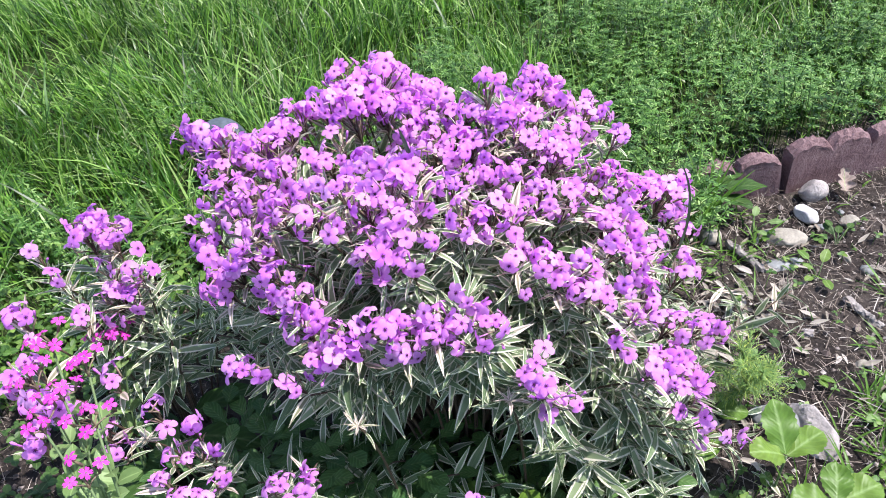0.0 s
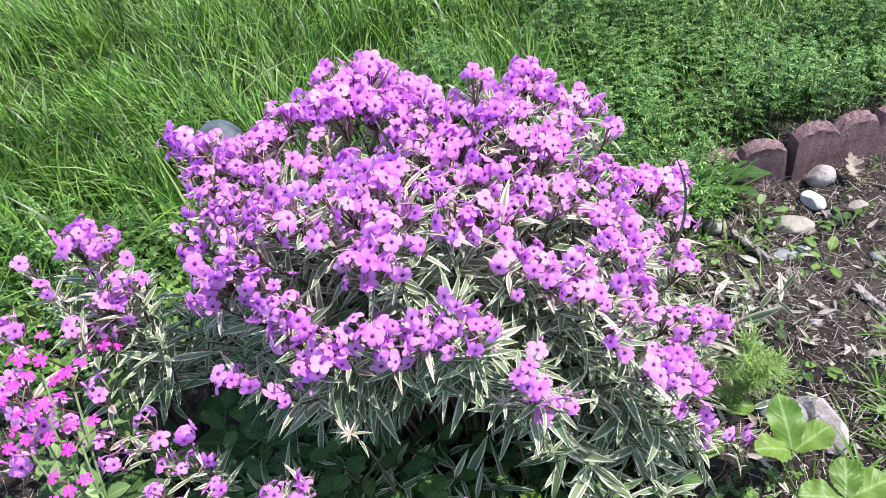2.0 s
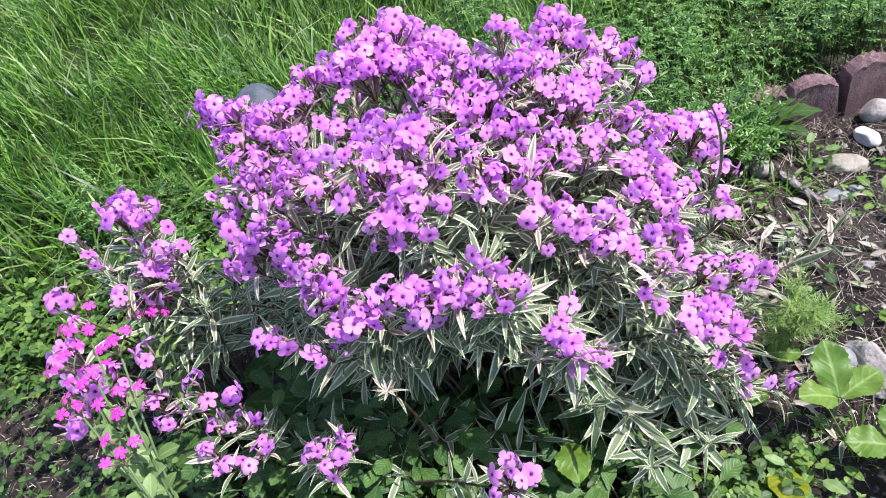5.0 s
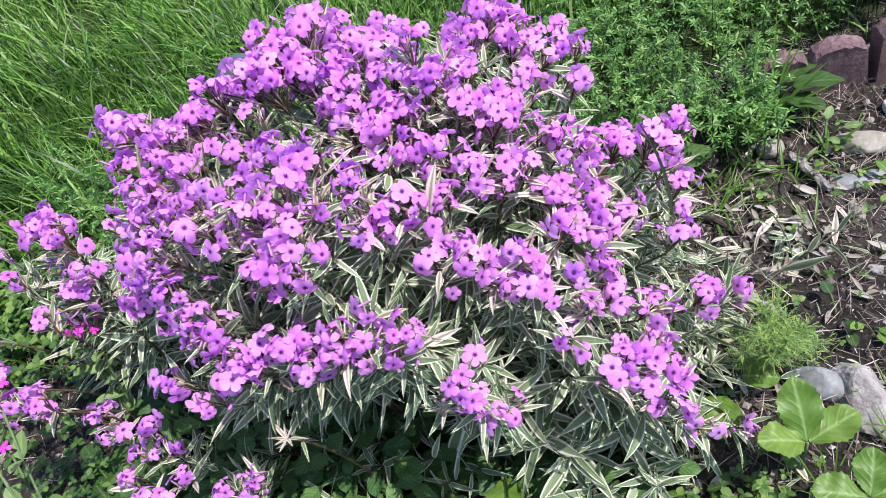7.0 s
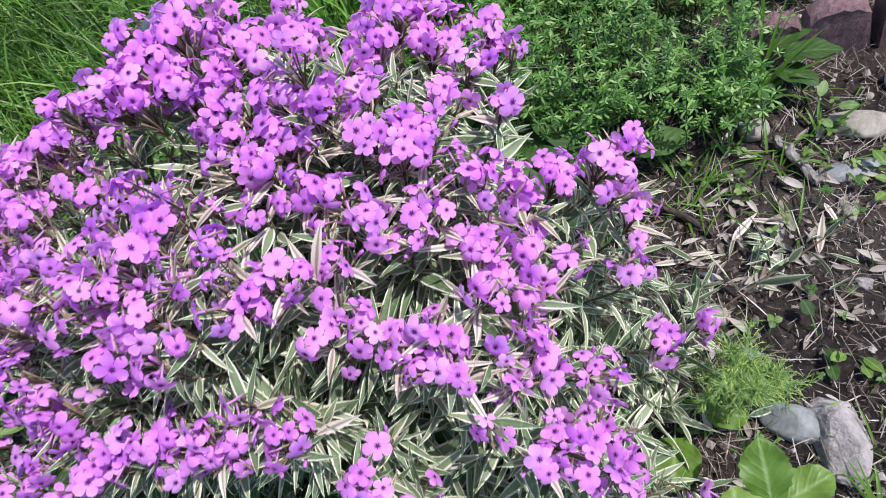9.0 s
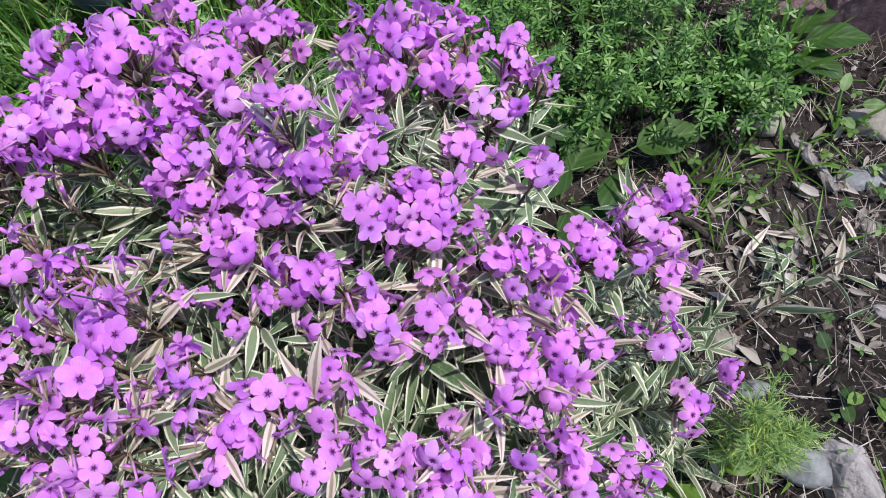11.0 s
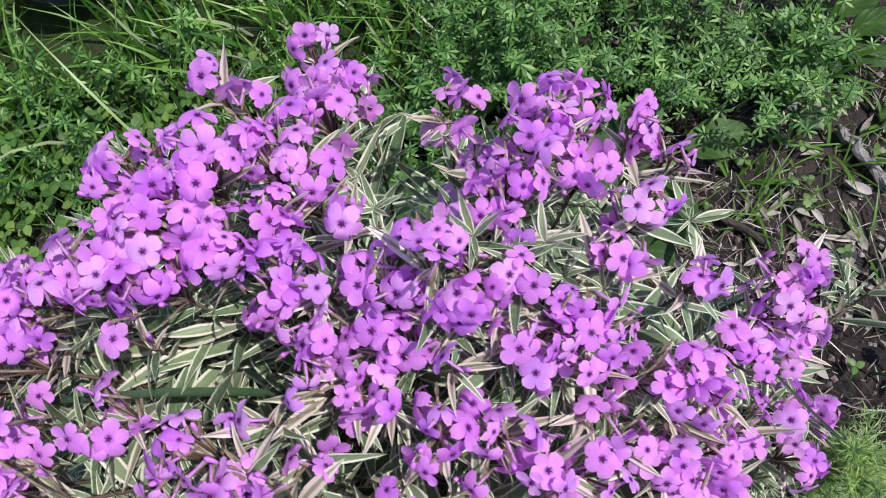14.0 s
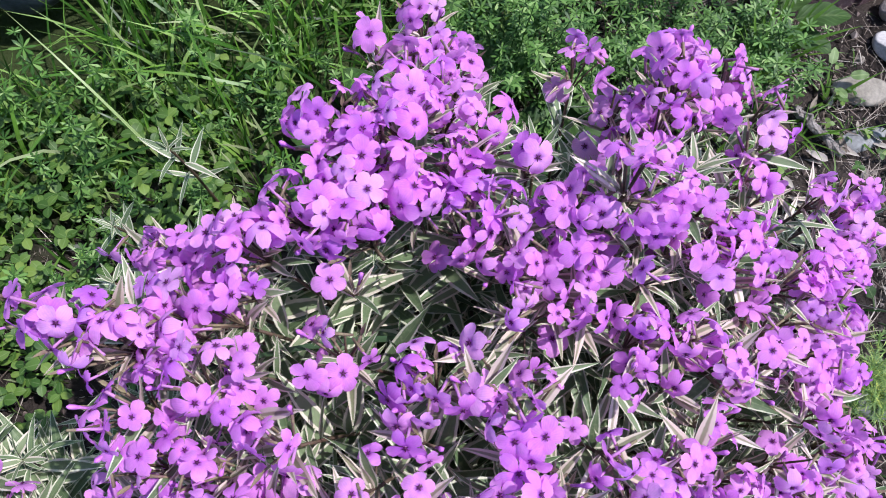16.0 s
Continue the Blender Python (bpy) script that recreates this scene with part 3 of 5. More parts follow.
        for k in range(max(2, n // 2)):
            a = r.uniform(0, 6.3)
            side = e1 * math.cos(a) + e2 * math.sin(a)
            p = c + side * rad * r.uniform(0.4, 1.2) - axis * r.uniform(0.004, 0.016)
            stalks.add(*tube_geo(bezier(base, base + axis * 0.008, p, 4), 0.0007, 0.0010, 4), 1)
            V, F, UV = leaf_geo(r.uniform(0.008, 0.014), 0.0026, "lance", 4, 2, 0.4, 0.1)
            stalks.add(V, F, UV, 1, aim(p, axis + side * 0.7))
            if k % 2:
                tilt = unit(axis + side * r.uniform(0.3, 1.2))
                L = r.uniform(0.008, 0.015)
                stalks.add(*tube_geo([p, p + tilt * L * 0.45, p + tilt * L * 0.72, p + tilt * L * 0.9, p + tilt * L], 0.0008, 0.0003, 5, (1, 1.1, 2.0, 1.9, 0.5)), 2)
        cl = part("flower_head", stalks.mesh("flower_head", [M_stem, M_calyx, M_bud]), self.root)
        for m in flowers:
            part("flower", r.choice(FLOWERS), cl, m.tolist())
        if stemmed:
            self.stem(base, nodes=r.choice((10, 11, 12)), bare=0.60 if y < 0.66 and x < 0.2 else 0.40)
        for k in range(6 if stemmed or x > -0.2 else 2):
            a = r.uniform(0, 6.3)
            side = e1 * math.cos(a) + e2 * math.sin(a)
            self.leaf(base + axis * r.uniform(0.0, 0.02), side + axis * r.uniform(0.2, 1.1), r.uniform(0.022, 0.044), axis, k < (4 if y > 0.62 else 1))

    def done(self):
        if self.mass.n:
            tagged(part("foliage", self.mass.mesh("foliage", [M_leaf_mass, M_bract_mass]), self.root), kind="stuff")


TOWER_LEFT = [(-0.048, 0.886, 0.466, 0.026), (-0.088, 0.884, 0.464, 0.019), (-0.018, 0.900, 0.440, 0.020), (0.008, 0.876, 0.437, 0.018), (-0.070, 0.858, 0.460, 0.026),
    (-0.106, 0.834, 0.455, 0.026), (-0.138, 0.819, 0.455, 0.018), (-0.076, 0.826, 0.447, 0.023), (-0.044, 0.843, 0.445, 0.023), (-0.017, 0.825, 0.433, 0.020), (0.014, 0.822, 0.438, 0.016),
    (-0.012, 1.014, 0.372, 0.016), (0.004, 0.990, 0.362, 0.014), (0.022, 0.984, 0.352, 0.012), (-0.052, 0.950, 0.436, 0.010),
    (0.002, 0.955, 0.390, 0.017), (-0.012, 0.925, 0.412, 0.017), (-0.032, 0.932, 0.432, 0.015)]
TOWER_RIGHT = [(0.082, 0.821, 0.472, 0.015), (0.091, 0.945, 0.395, 0.014), (0.150, 0.922, 0.417, 0.021), (0.172, 0.938, 0.389, 0.017), (0.143, 0.897, 0.439, 0.019),
    (0.124, 0.869, 0.433, 0.018), (0.165, 0.885, 0.412, 0.017), (0.209, 0.915, 0.369, 0.013), (0.226, 0.900, 0.379, 0.009), (0.199, 0.859, 0.412, 0.016), (0.105, 0.900, 0.407, 0.015),
    (0.100, 0.858, 0.426, 0.014), (0.226, 0.816, 0.404, 0.010), (0.051, 0.821, 0.444, 0.018), (0.041, 0.798, 0.429, 0.013), (0.059, 0.786, 0.423, 0.016), (0.132, 0.784, 0.417, 0.019), (0.096, 0.801, 0.443, 0.013), (0.125, 0.814, 0.432, 0.012), (0.086, 0.797, 0.431, 0.012), (0.148, 0.803, 0.414, 0.012)]
LEFT_SHOULDER = [(-0.259, 0.796, 0.446, 0.015), (-0.236, 0.794, 0.447, 0.016), (-0.214, 0.800, 0.442, 0.014), (-0.222, 0.858, 0.378, 0.013), (-0.202, 0.845, 0.398, 0.014), (-0.183, 0.833, 0.414, 0.015),
    (-0.160, 0.838, 0.430, 0.016), (-0.176, 0.806, 0.428, 0.014), (-0.160, 0.786, 0.438, 0.013), (-0.217, 0.775, 0.451, 0.019), (-0.215, 0.741, 0.436, 0.019), (-0.181, 0.748, 0.449, 0.019),
    (-0.157, 0.752, 0.449, 0.015), (-0.137, 0.708, 0.447, 0.018), (-0.194, 0.715, 0.429, 0.015), (-0.212, 0.710, 0.419, 0.015), (-0.233, 0.699, 0.394, 0.016), (-0.152, 0.676, 0.438, 0.014),
    (-0.181, 0.676, 0.418, 0.015), (-0.132, 0.649, 0.441, 0.014), (-0.143, 0.631, 0.423, 0.014)]
MIDDLE = [(-0.101, 0.753, 0.440, 0.018), (-0.071, 0.664, 0.457, 0.014), (-0.099, 0.638, 0.447, 0.016), (-0.063, 0.622, 0.439, 0.013), (-0.051, 0.728, 0.438, 0.024),
    (-0.024, 0.656, 0.455, 0.019), (-0.001, 0.700, 0.450, 0.020), (-0.045, 0.645, 0.451, 0.016), (-0.013, 0.627, 0.441, 0.016), (0.014, 0.763, 0.426, 0.018), (0.076, 0.738, 0.422, 0.018),
    (0.049, 0.759, 0.425, 0.015), (0.038, 0.676, 0.445, 0.014), (0.052, 0.655, 0.437, 0.013), (0.048, 0.637, 0.433, 0.019), (0.076, 0.658, 0.420, 0.019), (-0.039, 0.604, 0.418, 0.015),
    (-0.001, 0.599, 0.410, 0.010), (-0.019, 0.611, 0.428, 0.015), (-0.092, 0.677, 0.456, 0.014)]
RIGHT_SHOULDER = [(0.134, 0.718, 0.399, 0.018), (0.112, 0.685, 0.405, 0.014), (0.157, 0.712, 0.387, 0.015), (0.192, 0.765, 0.392, 0.016), (0.170, 0.791, 0.411, 0.016),
    (0.151, 0.773, 0.409, 0.016), (0.176, 0.733, 0.385, 0.015), (0.210, 0.769, 0.382, 0.013), (0.232, 0.768, 0.366, 0.016), (0.207, 0.717, 0.359, 0.016), (0.259, 0.787, 0.346, 0.017),
    (0.294, 0.816, 0.317, 0.021), (0.314, 0.842, 0.308, 0.016), (0.305, 0.810, 0.292, 0.014), (0.224, 0.741, 0.355, 0.013), (0.239, 0.723, 0.331, 0.018), (0.316, 0.802, 0.262, 0.015),
    (0.266, 0.738, 0.301, 0.013), (0.109, 0.737, 0.414, 0.016)]
RIGHT_FLANK = [(0.146, 0.640, 0.349, 0.014), (0.160, 0.628, 0.338, 0.013), (0.128, 0.648, 0.368, 0.017), (0.101, 0.633, 0.378, 0.014), (0.189, 0.624, 0.329, 0.009),
    (0.171, 0.653, 0.356, 0.015), (0.235, 0.671, 0.314, 0.014), (0.241, 0.659, 0.303, 0.014), (0.309, 0.756, 0.238, 0.016), (0.204, 0.603, 0.301, 0.013), (0.243, 0.644, 0.295, 0.014),
    (0.275, 0.658, 0.255, 0.020), (0.331, 0.720, 0.181, 0.018), (0.366, 0.756, 0.131, 0.012), (0.253, 0.596, 0.253, 0.022), (0.282, 0.620, 0.229, 0.023), (0.235, 0.586, 0.261, 0.012),
    (0.287, 0.594, 0.204, 0.014), (0.296, 0.583, 0.178, 0.010), (0.313, 0.585, 0.155, 0.015), (0.351, 0.606, 0.111, 0.009), (0.203, 0.678, 0.349, 0.015)]
LEFT_FRONT = [(-0.197, 0.646, 0.376, 0.024), (-0.208, 0.640, 0.357, 0.018), (-0.169, 0.632, 0.397, 0.017), (-0.130, 0.599, 0.405, 0.019), (-0.132, 0.587, 0.387, 0.014),
    (-0.106, 0.582, 0.389, 0.013), (-0.103, 0.578, 0.384, 0.013), (-0.109, 0.567, 0.363, 0.016), (-0.096, 0.549, 0.342, 0.014), (-0.072, 0.559, 0.361, 0.019), (-0.081, 0.548, 0.342, 0.011),
    (-0.060, 0.552, 0.346, 0.011), (-0.122, 0.540, 0.316, 0.010), (-0.182, 0.574, 0.308, 0.013), (-0.158, 0.559, 0.318, 0.010)]
FRONT_ROW = [(-0.033, 0.564, 0.368, 0.016), (-0.012, 0.561, 0.355, 0.019), (-0.020, 0.553, 0.349, 0.011), (0.014, 0.571, 0.368, 0.013), (0.016, 0.564, 0.355, 0.016),
    (0.044, 0.586, 0.380, 0.010), (0.061, 0.580, 0.362, 0.013), (0.036, 0.572, 0.361, 0.013), (0.078, 0.577, 0.347, 0.012), (0.059, 0.564, 0.341, 0.009), (0.035, 0.562, 0.345, 0.009),
    (0.126, 0.580, 0.305, 0.008), (0.105, 0.554, 0.301, 0.012), (0.123, 0.546, 0.286, 0.014), (0.145, 0.546, 0.273, 0.014), (0.116, 0.553, 0.296, 0.010)]

clump = Phlox("large clump of variegated phlox in full mauve bloom", (0.03, 0.76, 0), lambda p: p[1] < 0.60 and p[2] > 0.12, 11)
for region in (TOWER_LEFT, TOWER_RIGHT, LEFT_SHOULDER, MIDDLE, RIGHT_SHOULDER, RIGHT_FLANK, LEFT_FRONT, FRONT_ROW):
    for head in region:
        clump.head(*head)
# smaller heads stand in the gaps between neighbours
every = [h for region in (TOWER_LEFT, TOWER_RIGHT, LEFT_SHOULDER, MIDDLE, RIGHT_SHOULDER, RIGHT_FLANK, LEFT_FRONT, FRONT_ROW) for h in region]
rf, extra = random.Random(8), []
for i, p in enumerate(every):
    for q in every[:i]:
        gap = math.dist(p[:3], q[:3])
        if 0.030 < gap < 0.078 and abs(p[2] - q[2]) < 0.028 and min(p[1], q[1]) > 0.60 and rf.random() < (0.8 if p[1] < 0.72 else 0.40):
            m = tuple((u + v) / 2 + rf.uniform(-0.005, 0.005) for u, v in zip(p[:3], q[:3]))
            if all(math.dist(m, h[:3]) > 0.9 * h[3] + 0.006 for h in every + extra):
                extra.append((m[0], m[1], m[2] - 0.004, rf.choice((0.007, 0.010, 0.013))))
for head in extra:
    clump.head(*head, stemmed=False)
# leafy shoots without flowers fill the skirt of the clump
rs = random.Random(21)
for k in range(60):
    a = radians(rs.uniform(-200, 20)) if k < 42 else rs.uniform(0, 6.3)
    q = rs.uniform(0.55, 1.0)
    x, y = 0.03 + 0.33 * q * math.cos(a), 0.76 + (0.20 if math.sin(a) > 0 else 0.15) * q * math.sin(a)
    z = 0.37 * (1 - 0.40 * q ** 3) * rs.uniform(0.70, 0.98) - (0.10 if x > 0.2 else 0)
    clump.stem((x, y, max(0.10, z)), nodes=10, size=0.047, bare=0.60 if y < 0.68 and x < 0.2 else 0.45, spread=1.0, crown=True)
# a few stand between the two towers of bloom
for x, y, z in ((0.10, 0.842, 0.424), (0.121, 0.829, 0.416), (0.148, 0.821, 0.402), (0.170, 0.815, 0.392), (0.114, 0.782, 0.398), (0.042, 0.868, 0.410), (0.139, 0.840, 0.410)):
    clump.stem((x, y, z), nodes=8, size=0.046, spread=1.0, crown=True)
clump.done()

bush = Phlox("loose side clump of variegated phlox, half in bud", (-0.37, 0.74, 0), lambda p: p[2] > 0.1, 31, 0.6, size=0.042)
for head in ((-0.389, 0.748, 0.360, 0.022), (-0.354, 0.738, 0.360, 0.022), (-0.385, 0.768, 0.360, 0.016), (-0.461, 0.749, 0.330, 0.010), (-0.414, 0.702, 0.330, 0.009), (-0.362, 0.717, 0.330, 0.010),
             (-0.321, 0.711, 0.330, 0.015), (-0.360, 0.705, 0.300, 0.019), (-0.337, 0.697, 0.300, 0.014), (-0.386, 0.667, 0.300, 0.011), (-0.436, 0.643, 0.330, 0.015), (-0.448, 0.611, 0.270, 0.020),
             (-0.425, 0.590, 0.250, 0.020), (-0.400, 0.600, 0.235, 0.018), (-0.408, 0.631, 0.140, 0.016), (-0.390, 0.615, 0.125, 0.014)):
    bush.head(*head, stemmed=head[1] > 0.645)
    if head[1] < 0.645:
        bush.stem((head[0], head[1], head[2] - 0.035), nodes=1, size=0.030, bare=0.7)
for k in range(11):
    x, y = rs.uniform(-0.44, -0.22), rs.uniform(0.68, 0.80)
    bush.stem((x, y, rs.uniform(0.16, 0.30)), nodes=8, size=0.046, spread=1.0, crown=True)
bush.done()

low = Phlox("low sprawling stems of variegated phlox with ringed mauve heads", (-0.24, 0.62, 0), lambda p: True, 41, 0.4, size=0.034)
for k in range(11):
    q = radians(60 + 30 * k)
    low.head(-0.258 + 0.034 * math.cos(q), 0.538 + 0.030 * math.sin(q), 0.186 + 0.004 * math.sin(3 * k), 0.0065 if k % 2 else 0.0085, k == 0, (0.6 * math.cos(q), 0.6 * math.sin(q), 0))
for head in ((-0.345, 0.525, 0.372, 0.0124), (-0.312, 0.492, 0.362, 0.0124), (-0.292, 0.540, 0.345, 0.012), (-0.290, 0.575, 0.25, 0.0124), (-0.255, 0.570, 0.22, 0.011), (-0.335, 0.47, 0.34, 0.012), (-0.156, 0.512, 0.200, 0.013), (-0.131, 0.503, 0.200, 0.012), (-0.127, 0.524, 0.200, 0.009), (0.050, 0.470, 0.190, 0.020), (-0.140, 0.490, 0.190, 0.010)):
    low.head(*head, stemmed=head[3] > 0.0125)
for x, y, z in ((-0.15, 0.66, 0.09), (-0.21, 0.57, 0.11), (-0.06, 0.58, 0.08), (0.03, 0.56, 0.08), (-0.10, 0.53, 0.10)):
    low.stem((x, y, z), base=np.array((x + 0.03, y + 0.03, 0)), nodes=3, size=0.038, bare=0.6, spread=1.2, crown=False)
for x, y, z in ((-0.067, 0.533, 0.258), (-0.318, 0.576, 0.19), (0.085, 0.555, 0.26), (-0.420, 0.72, 0.29)):
    for k in range(9):
        q = k * 2.4
        low.leaf(np.array((x, y, z)), np.array((math.cos(q), math.sin(q), 0.25 + 0.12 * k)), 0.024 - 0.0013 * k, bract=True)
    low.stem((x, y, z), base=np.array((x + 0.02, y + 0.05, 0)), nodes=2, size=0.028, bare=0.8)
for x, y, z in ((-0.063, 0.606, 0.085), (0.007, 0.585, 0.085), (-0.158, 0.627, 0.085), (-0.195, 0.590, 0.09), (-0.02, 0.625, 0.07), (-0.115, 0.585, 0.075), (0.06, 0.575, 0.075)):
    low.stem((x, y, z), base=np.array((x + 0.05, y + 0.04, 0)), nodes=4, size=0.046, bare=0.5, spread=1.5, crown=False)
low.done()

right = Phlox("leafy flowerless shoots of variegated phlox over bare soil", (0.21, 0.66, 0), lambda p: True, 51, 0.4)
for x, y, z in ((0.153, 0.635, 0.14), (0.172, 0.572, 0.12), (0.236, 0.607, 0.10), (0.294, 0.662, 0.10), (0.20, 0.66, 0.16), (0.25, 0.70, 0.15), (0.13, 0.57, 0.15), (0.19, 0.53, 0.08), (0.26, 0.56, 0.07),
                (0.31, 0.62, 0.06), (0.12, 0.61, 0.17), (0.22, 0.62, 0.16), (0.33, 0.70, 0.07), (0.345, 0.76, 0.09), (0.36, 0.80, 0.07), (0.37, 0.84, 0.05)):
    right.stem((x, y, z), nodes=8, size=0.054, spread=1.0, crown=True)
right.done()

for k, (x, y, z) in enumerate(((0.293, 0.957, 0.075), (-0.250, 1.030, 0.19), (-0.325, 0.985, 0.13), (-0.23, 0.93, 0.20), (-0.30, 0.90, 0.20))):
    sp = Phlox("young variegated phlox shoot among weeds", (x, y, 0), lambda p: True, 60 + k)
    sp.root.name = "phlox_shoot"
    sp.stem((x, y, z), base=np.array((x + 0.01, y + 0.01, 0)), nodes=5, size=0.040 if x > 0 else 0.037, spread=0.95, crown=True)
    sp.done()
trail = Phlox("fallen phlox stem with pale leaves on the soil", (0.36, 0.83, 0), lambda p: True, 71)
trail.root.name = "phlox_shoot"
trail.stem((0.535, 0.925, 0.03), base=np.array((0.34, 0.80, 0.0)), nodes=7, size=0.050, spread=1.0, crown=False)
trail.done()


# ---- long grass, bedstraw and low weeds ----
def blades(name, roots, heights, widths, azim, lean, droop, mat, label, category, seed):
    """Many grass blades in one mesh; arrays give each blade's root, size, heading, lean and droop."""
    rng = np.random.default_rng(seed)
    n, K = len(roots), 5
    s = np.linspace(0, 1, K + 1)[None, :]
    h, ln, dr = heights[:, None], lean[:, None], droop[:, None]
    run = h * (ln * s + dr * s ** 2.4)
    up = h * (s * np.sqrt(np.maximum(0.05, 1 - ln ** 2)) - 0.55 * dr * s ** 3)
    d = np.stack([np.cos(azim), np.sin(azim)], -1)
    tw = azim + np.pi / 2 + rng.normal(0, 0.5, n)
    side = np.stack([np.cos(tw), np.sin(tw), rng.normal(0, 0.15, n)], -1)
    mid = np.concatenate([roots[:, None, :2] + d[:, None, :] * run[..., None], (roots[:, 2:3] + up)[..., None]], -1)
    bend = rng.normal(0, 0.02, (n, 1, 2)) * (s[..., None] ** 2) * (heights[:, None, None] / 0.25)
    mid[..., :2] += bend
    w = widths[:, None] * (0.55 + 0.45 * np.minimum(1, s * 4)) * (1 - s ** 2.6) / 2
    L = mid - side[:, None, :] * w[..., None]
    R = mid + side[:, None, :] * w[..., None]
    V = np.stack([L[:, :K], R[:, :K]], 2).reshape(n, 2 * K, 3)
    V = np.concatenate([V, mid[:, K:]], 1).reshape(-1, 3)
    q = np.array([(2 * i, 2 * i + 1, 2 * i + 3, 2 * i + 2) for i in range(K - 1)])
    off = (np.arange(n) * (2 * K + 1))[:, None, None]
    quads = (q[None] + off).reshape(-1, 4).tolist()
    tris = (np.array([[2 * K - 2, 2 * K - 1, 2 * K]])[None] + off).reshape(-1, 3).tolist()
    uvs = np.tile(np.array([(k % 2, (k // 2) / K) for k in range(2 * K)] + [(0.5, 1.0)]), (n, 1))
    sh = Sheet()
    sh.v, sh.uv, sh.f, sh.m, sh.n = [V], [uvs], quads + tris, [0] * (len(quads) + len(tris)), len(V)
    return tagged(part(name, sh.mesh(name, [mat])), label, category, kind="stuff")


def scatter(n, x0, x1, y0, y1, keep, seed):
    rng = np.random.default_rng(seed)
    p = np.stack([rng.uniform(x0, x1, n), rng.uniform(y0, y1, n)], -1)
    m = np.array([keep(x, y, rng.random()) for x, y in p])
    p = p[m]
    return np.concatenate([p, np.array([ground_z(x, y) - 0.004 for x, y in p])[:, None]], 1), rng


def tuft(x, y, f=4.0, k=0.0):
    return noise.noise((x * f, y * f, k))


def meadow_keep(x, y, r):
    if x > 0.44 and y < 1.272 + 0.19 * (x - 0.48) + 0.25 * max(0.0, x - 0.7) ** 2:
        return False
    if math.hypot(x + 0.44, (y - 1.33) * 0.7) < 0.085:
        return False
    edge = y - turf_line(x) - 0.05 * tuft(x, y, 5)
    reach = 0.16 if x < -0.12 else 0.10
    if edge < -reach:
        return False
    share = min(1.0, (edge + reach) / 0.16)
    if x > 0.05:
        share *= max(0.42, 1 - (x - 0.05) * 1.4) if y < 1.55 else 0.85
    far = math.hypot(x + 0.1, y - 1.4)
    if far > 1.35:
        share *= max(0.0, 1 - (far - 1.35) / (1.3 + 1.2 * tuft(x, y, 1.2, 2.0)))
    return r < share * (0.62 + 1.0 * tuft(x, y, 6, 3.0) + 0.5 * tuft(x, y, 17, 7.0))


roots, rg = scatter(150000, -2.9, 2.5, 0.50, 4.0, meadow_keep, 3)
n = len(roots)
field = np.array([tuft(x, y, 1.7, 9.0) for x, y, z in roots])
tall = np.array([0.5 + 0.9 * tuft(x, y, 2.6, 5.0) for x, y, z in roots]).clip(0.15, 1.0)
front = ((roots[:, 1] - np.array([turf_line(x) for x in roots[:, 0]])) / 0.25).clip(0.50, 1.0)
blades("long_grass", roots, (0.08 + 0.15 * tall * rg.uniform(0.5, 1.1, n)) * front * np.where(roots[:, 0] > 0.2, 0.75, 1.0), rg.uniform(0.0026, 0.0064, n),
       2.3 + 3.0 * field + rg.normal(0, 1.25, n), 0.05 + 0.75 * rg.random(n) ** 1.4, 0.02 + 0.62 * rg.random(n) ** 1.8, M_grass, "long unmown green meadow grass leaning in swirls", "grass", 4)

roots, rg = scatter(2600, -1.5, 0.3, 0.86, 2.3, lambda x, y, r: y > turf_line(x) + 0.03 and math.hypot(x + 0.44, (y - 1.33) * 0.7) > 0.10 and r < 0.12 + 1.3 * max(0.0, tuft(x, y, 5, 81.0)), 13)
n = len(roots)
blades("broad_grass", roots, rg.uniform(0.10, 0.25, n), rg.uniform(0.0035, 0.0078, n), rg.uniform(0, 6.3, n), rg.uniform(0.2, 0.7, n), rg.uniform(0.1, 0.8, n), M_grass,
       "broad arching blades of meadow grass", "grass", 14)


def soil_keep(x, y, r):
    if not (x > 0.30 and y < turf_line(x) + 0.05) and not (x < -0.3 and y < 0.62):
        return False
    return r < 0.25 + 1.5 * max(0.0, tuft(x, y, 7, 21.0)) 


roots, rg = scatter(1700, -0.9, 1.2, 0.35, 1.4, soil_keep, 23)
n = len(roots)
blades("weedy_grass", roots, rg.uniform(0.012, 0.048, n), rg.uniform(0.0014, 0.004, n), rg.uniform(0, 6.3, n), rg.uniform(0.2, 0.95, n), rg.uniform(0.1, 0.8, n), M_grass,
       "short sparse grass seedlings on the soil", "grass", 24)

# dry straw, needles and bark crumbs strewn over the soil
roots, rg = scatter(68000, -0.9, 1.4, 0.3, 1.45, lambda x, y, r: (x > 0.18 or y < 0.62 or x < -0.35) and y < turf_line(x) + 0.05 and r < (0.45 if x > 0.1 or x < -0.3 else 0.15) + 0.9 * tuft(x, y, 5, 31.0) + (0.3 if x > 0.5 else 0), 33)
n = len(roots)
roots[:, 2] += rg.uniform(0.004, 0.012, n)
blades("straw_litter", roots, 0.004 + 0.046 * rg.random(n) ** 3.2, rg.uniform(0.0005, 0.0016, n), rg.uniform(0, 6.3, n), rg.uniform(0.93, 0.998, n), rg.uniform(-0.02, 0.08, n), M_straw,
       "dry straw and twigs strewn over the soil", "litter", 34)


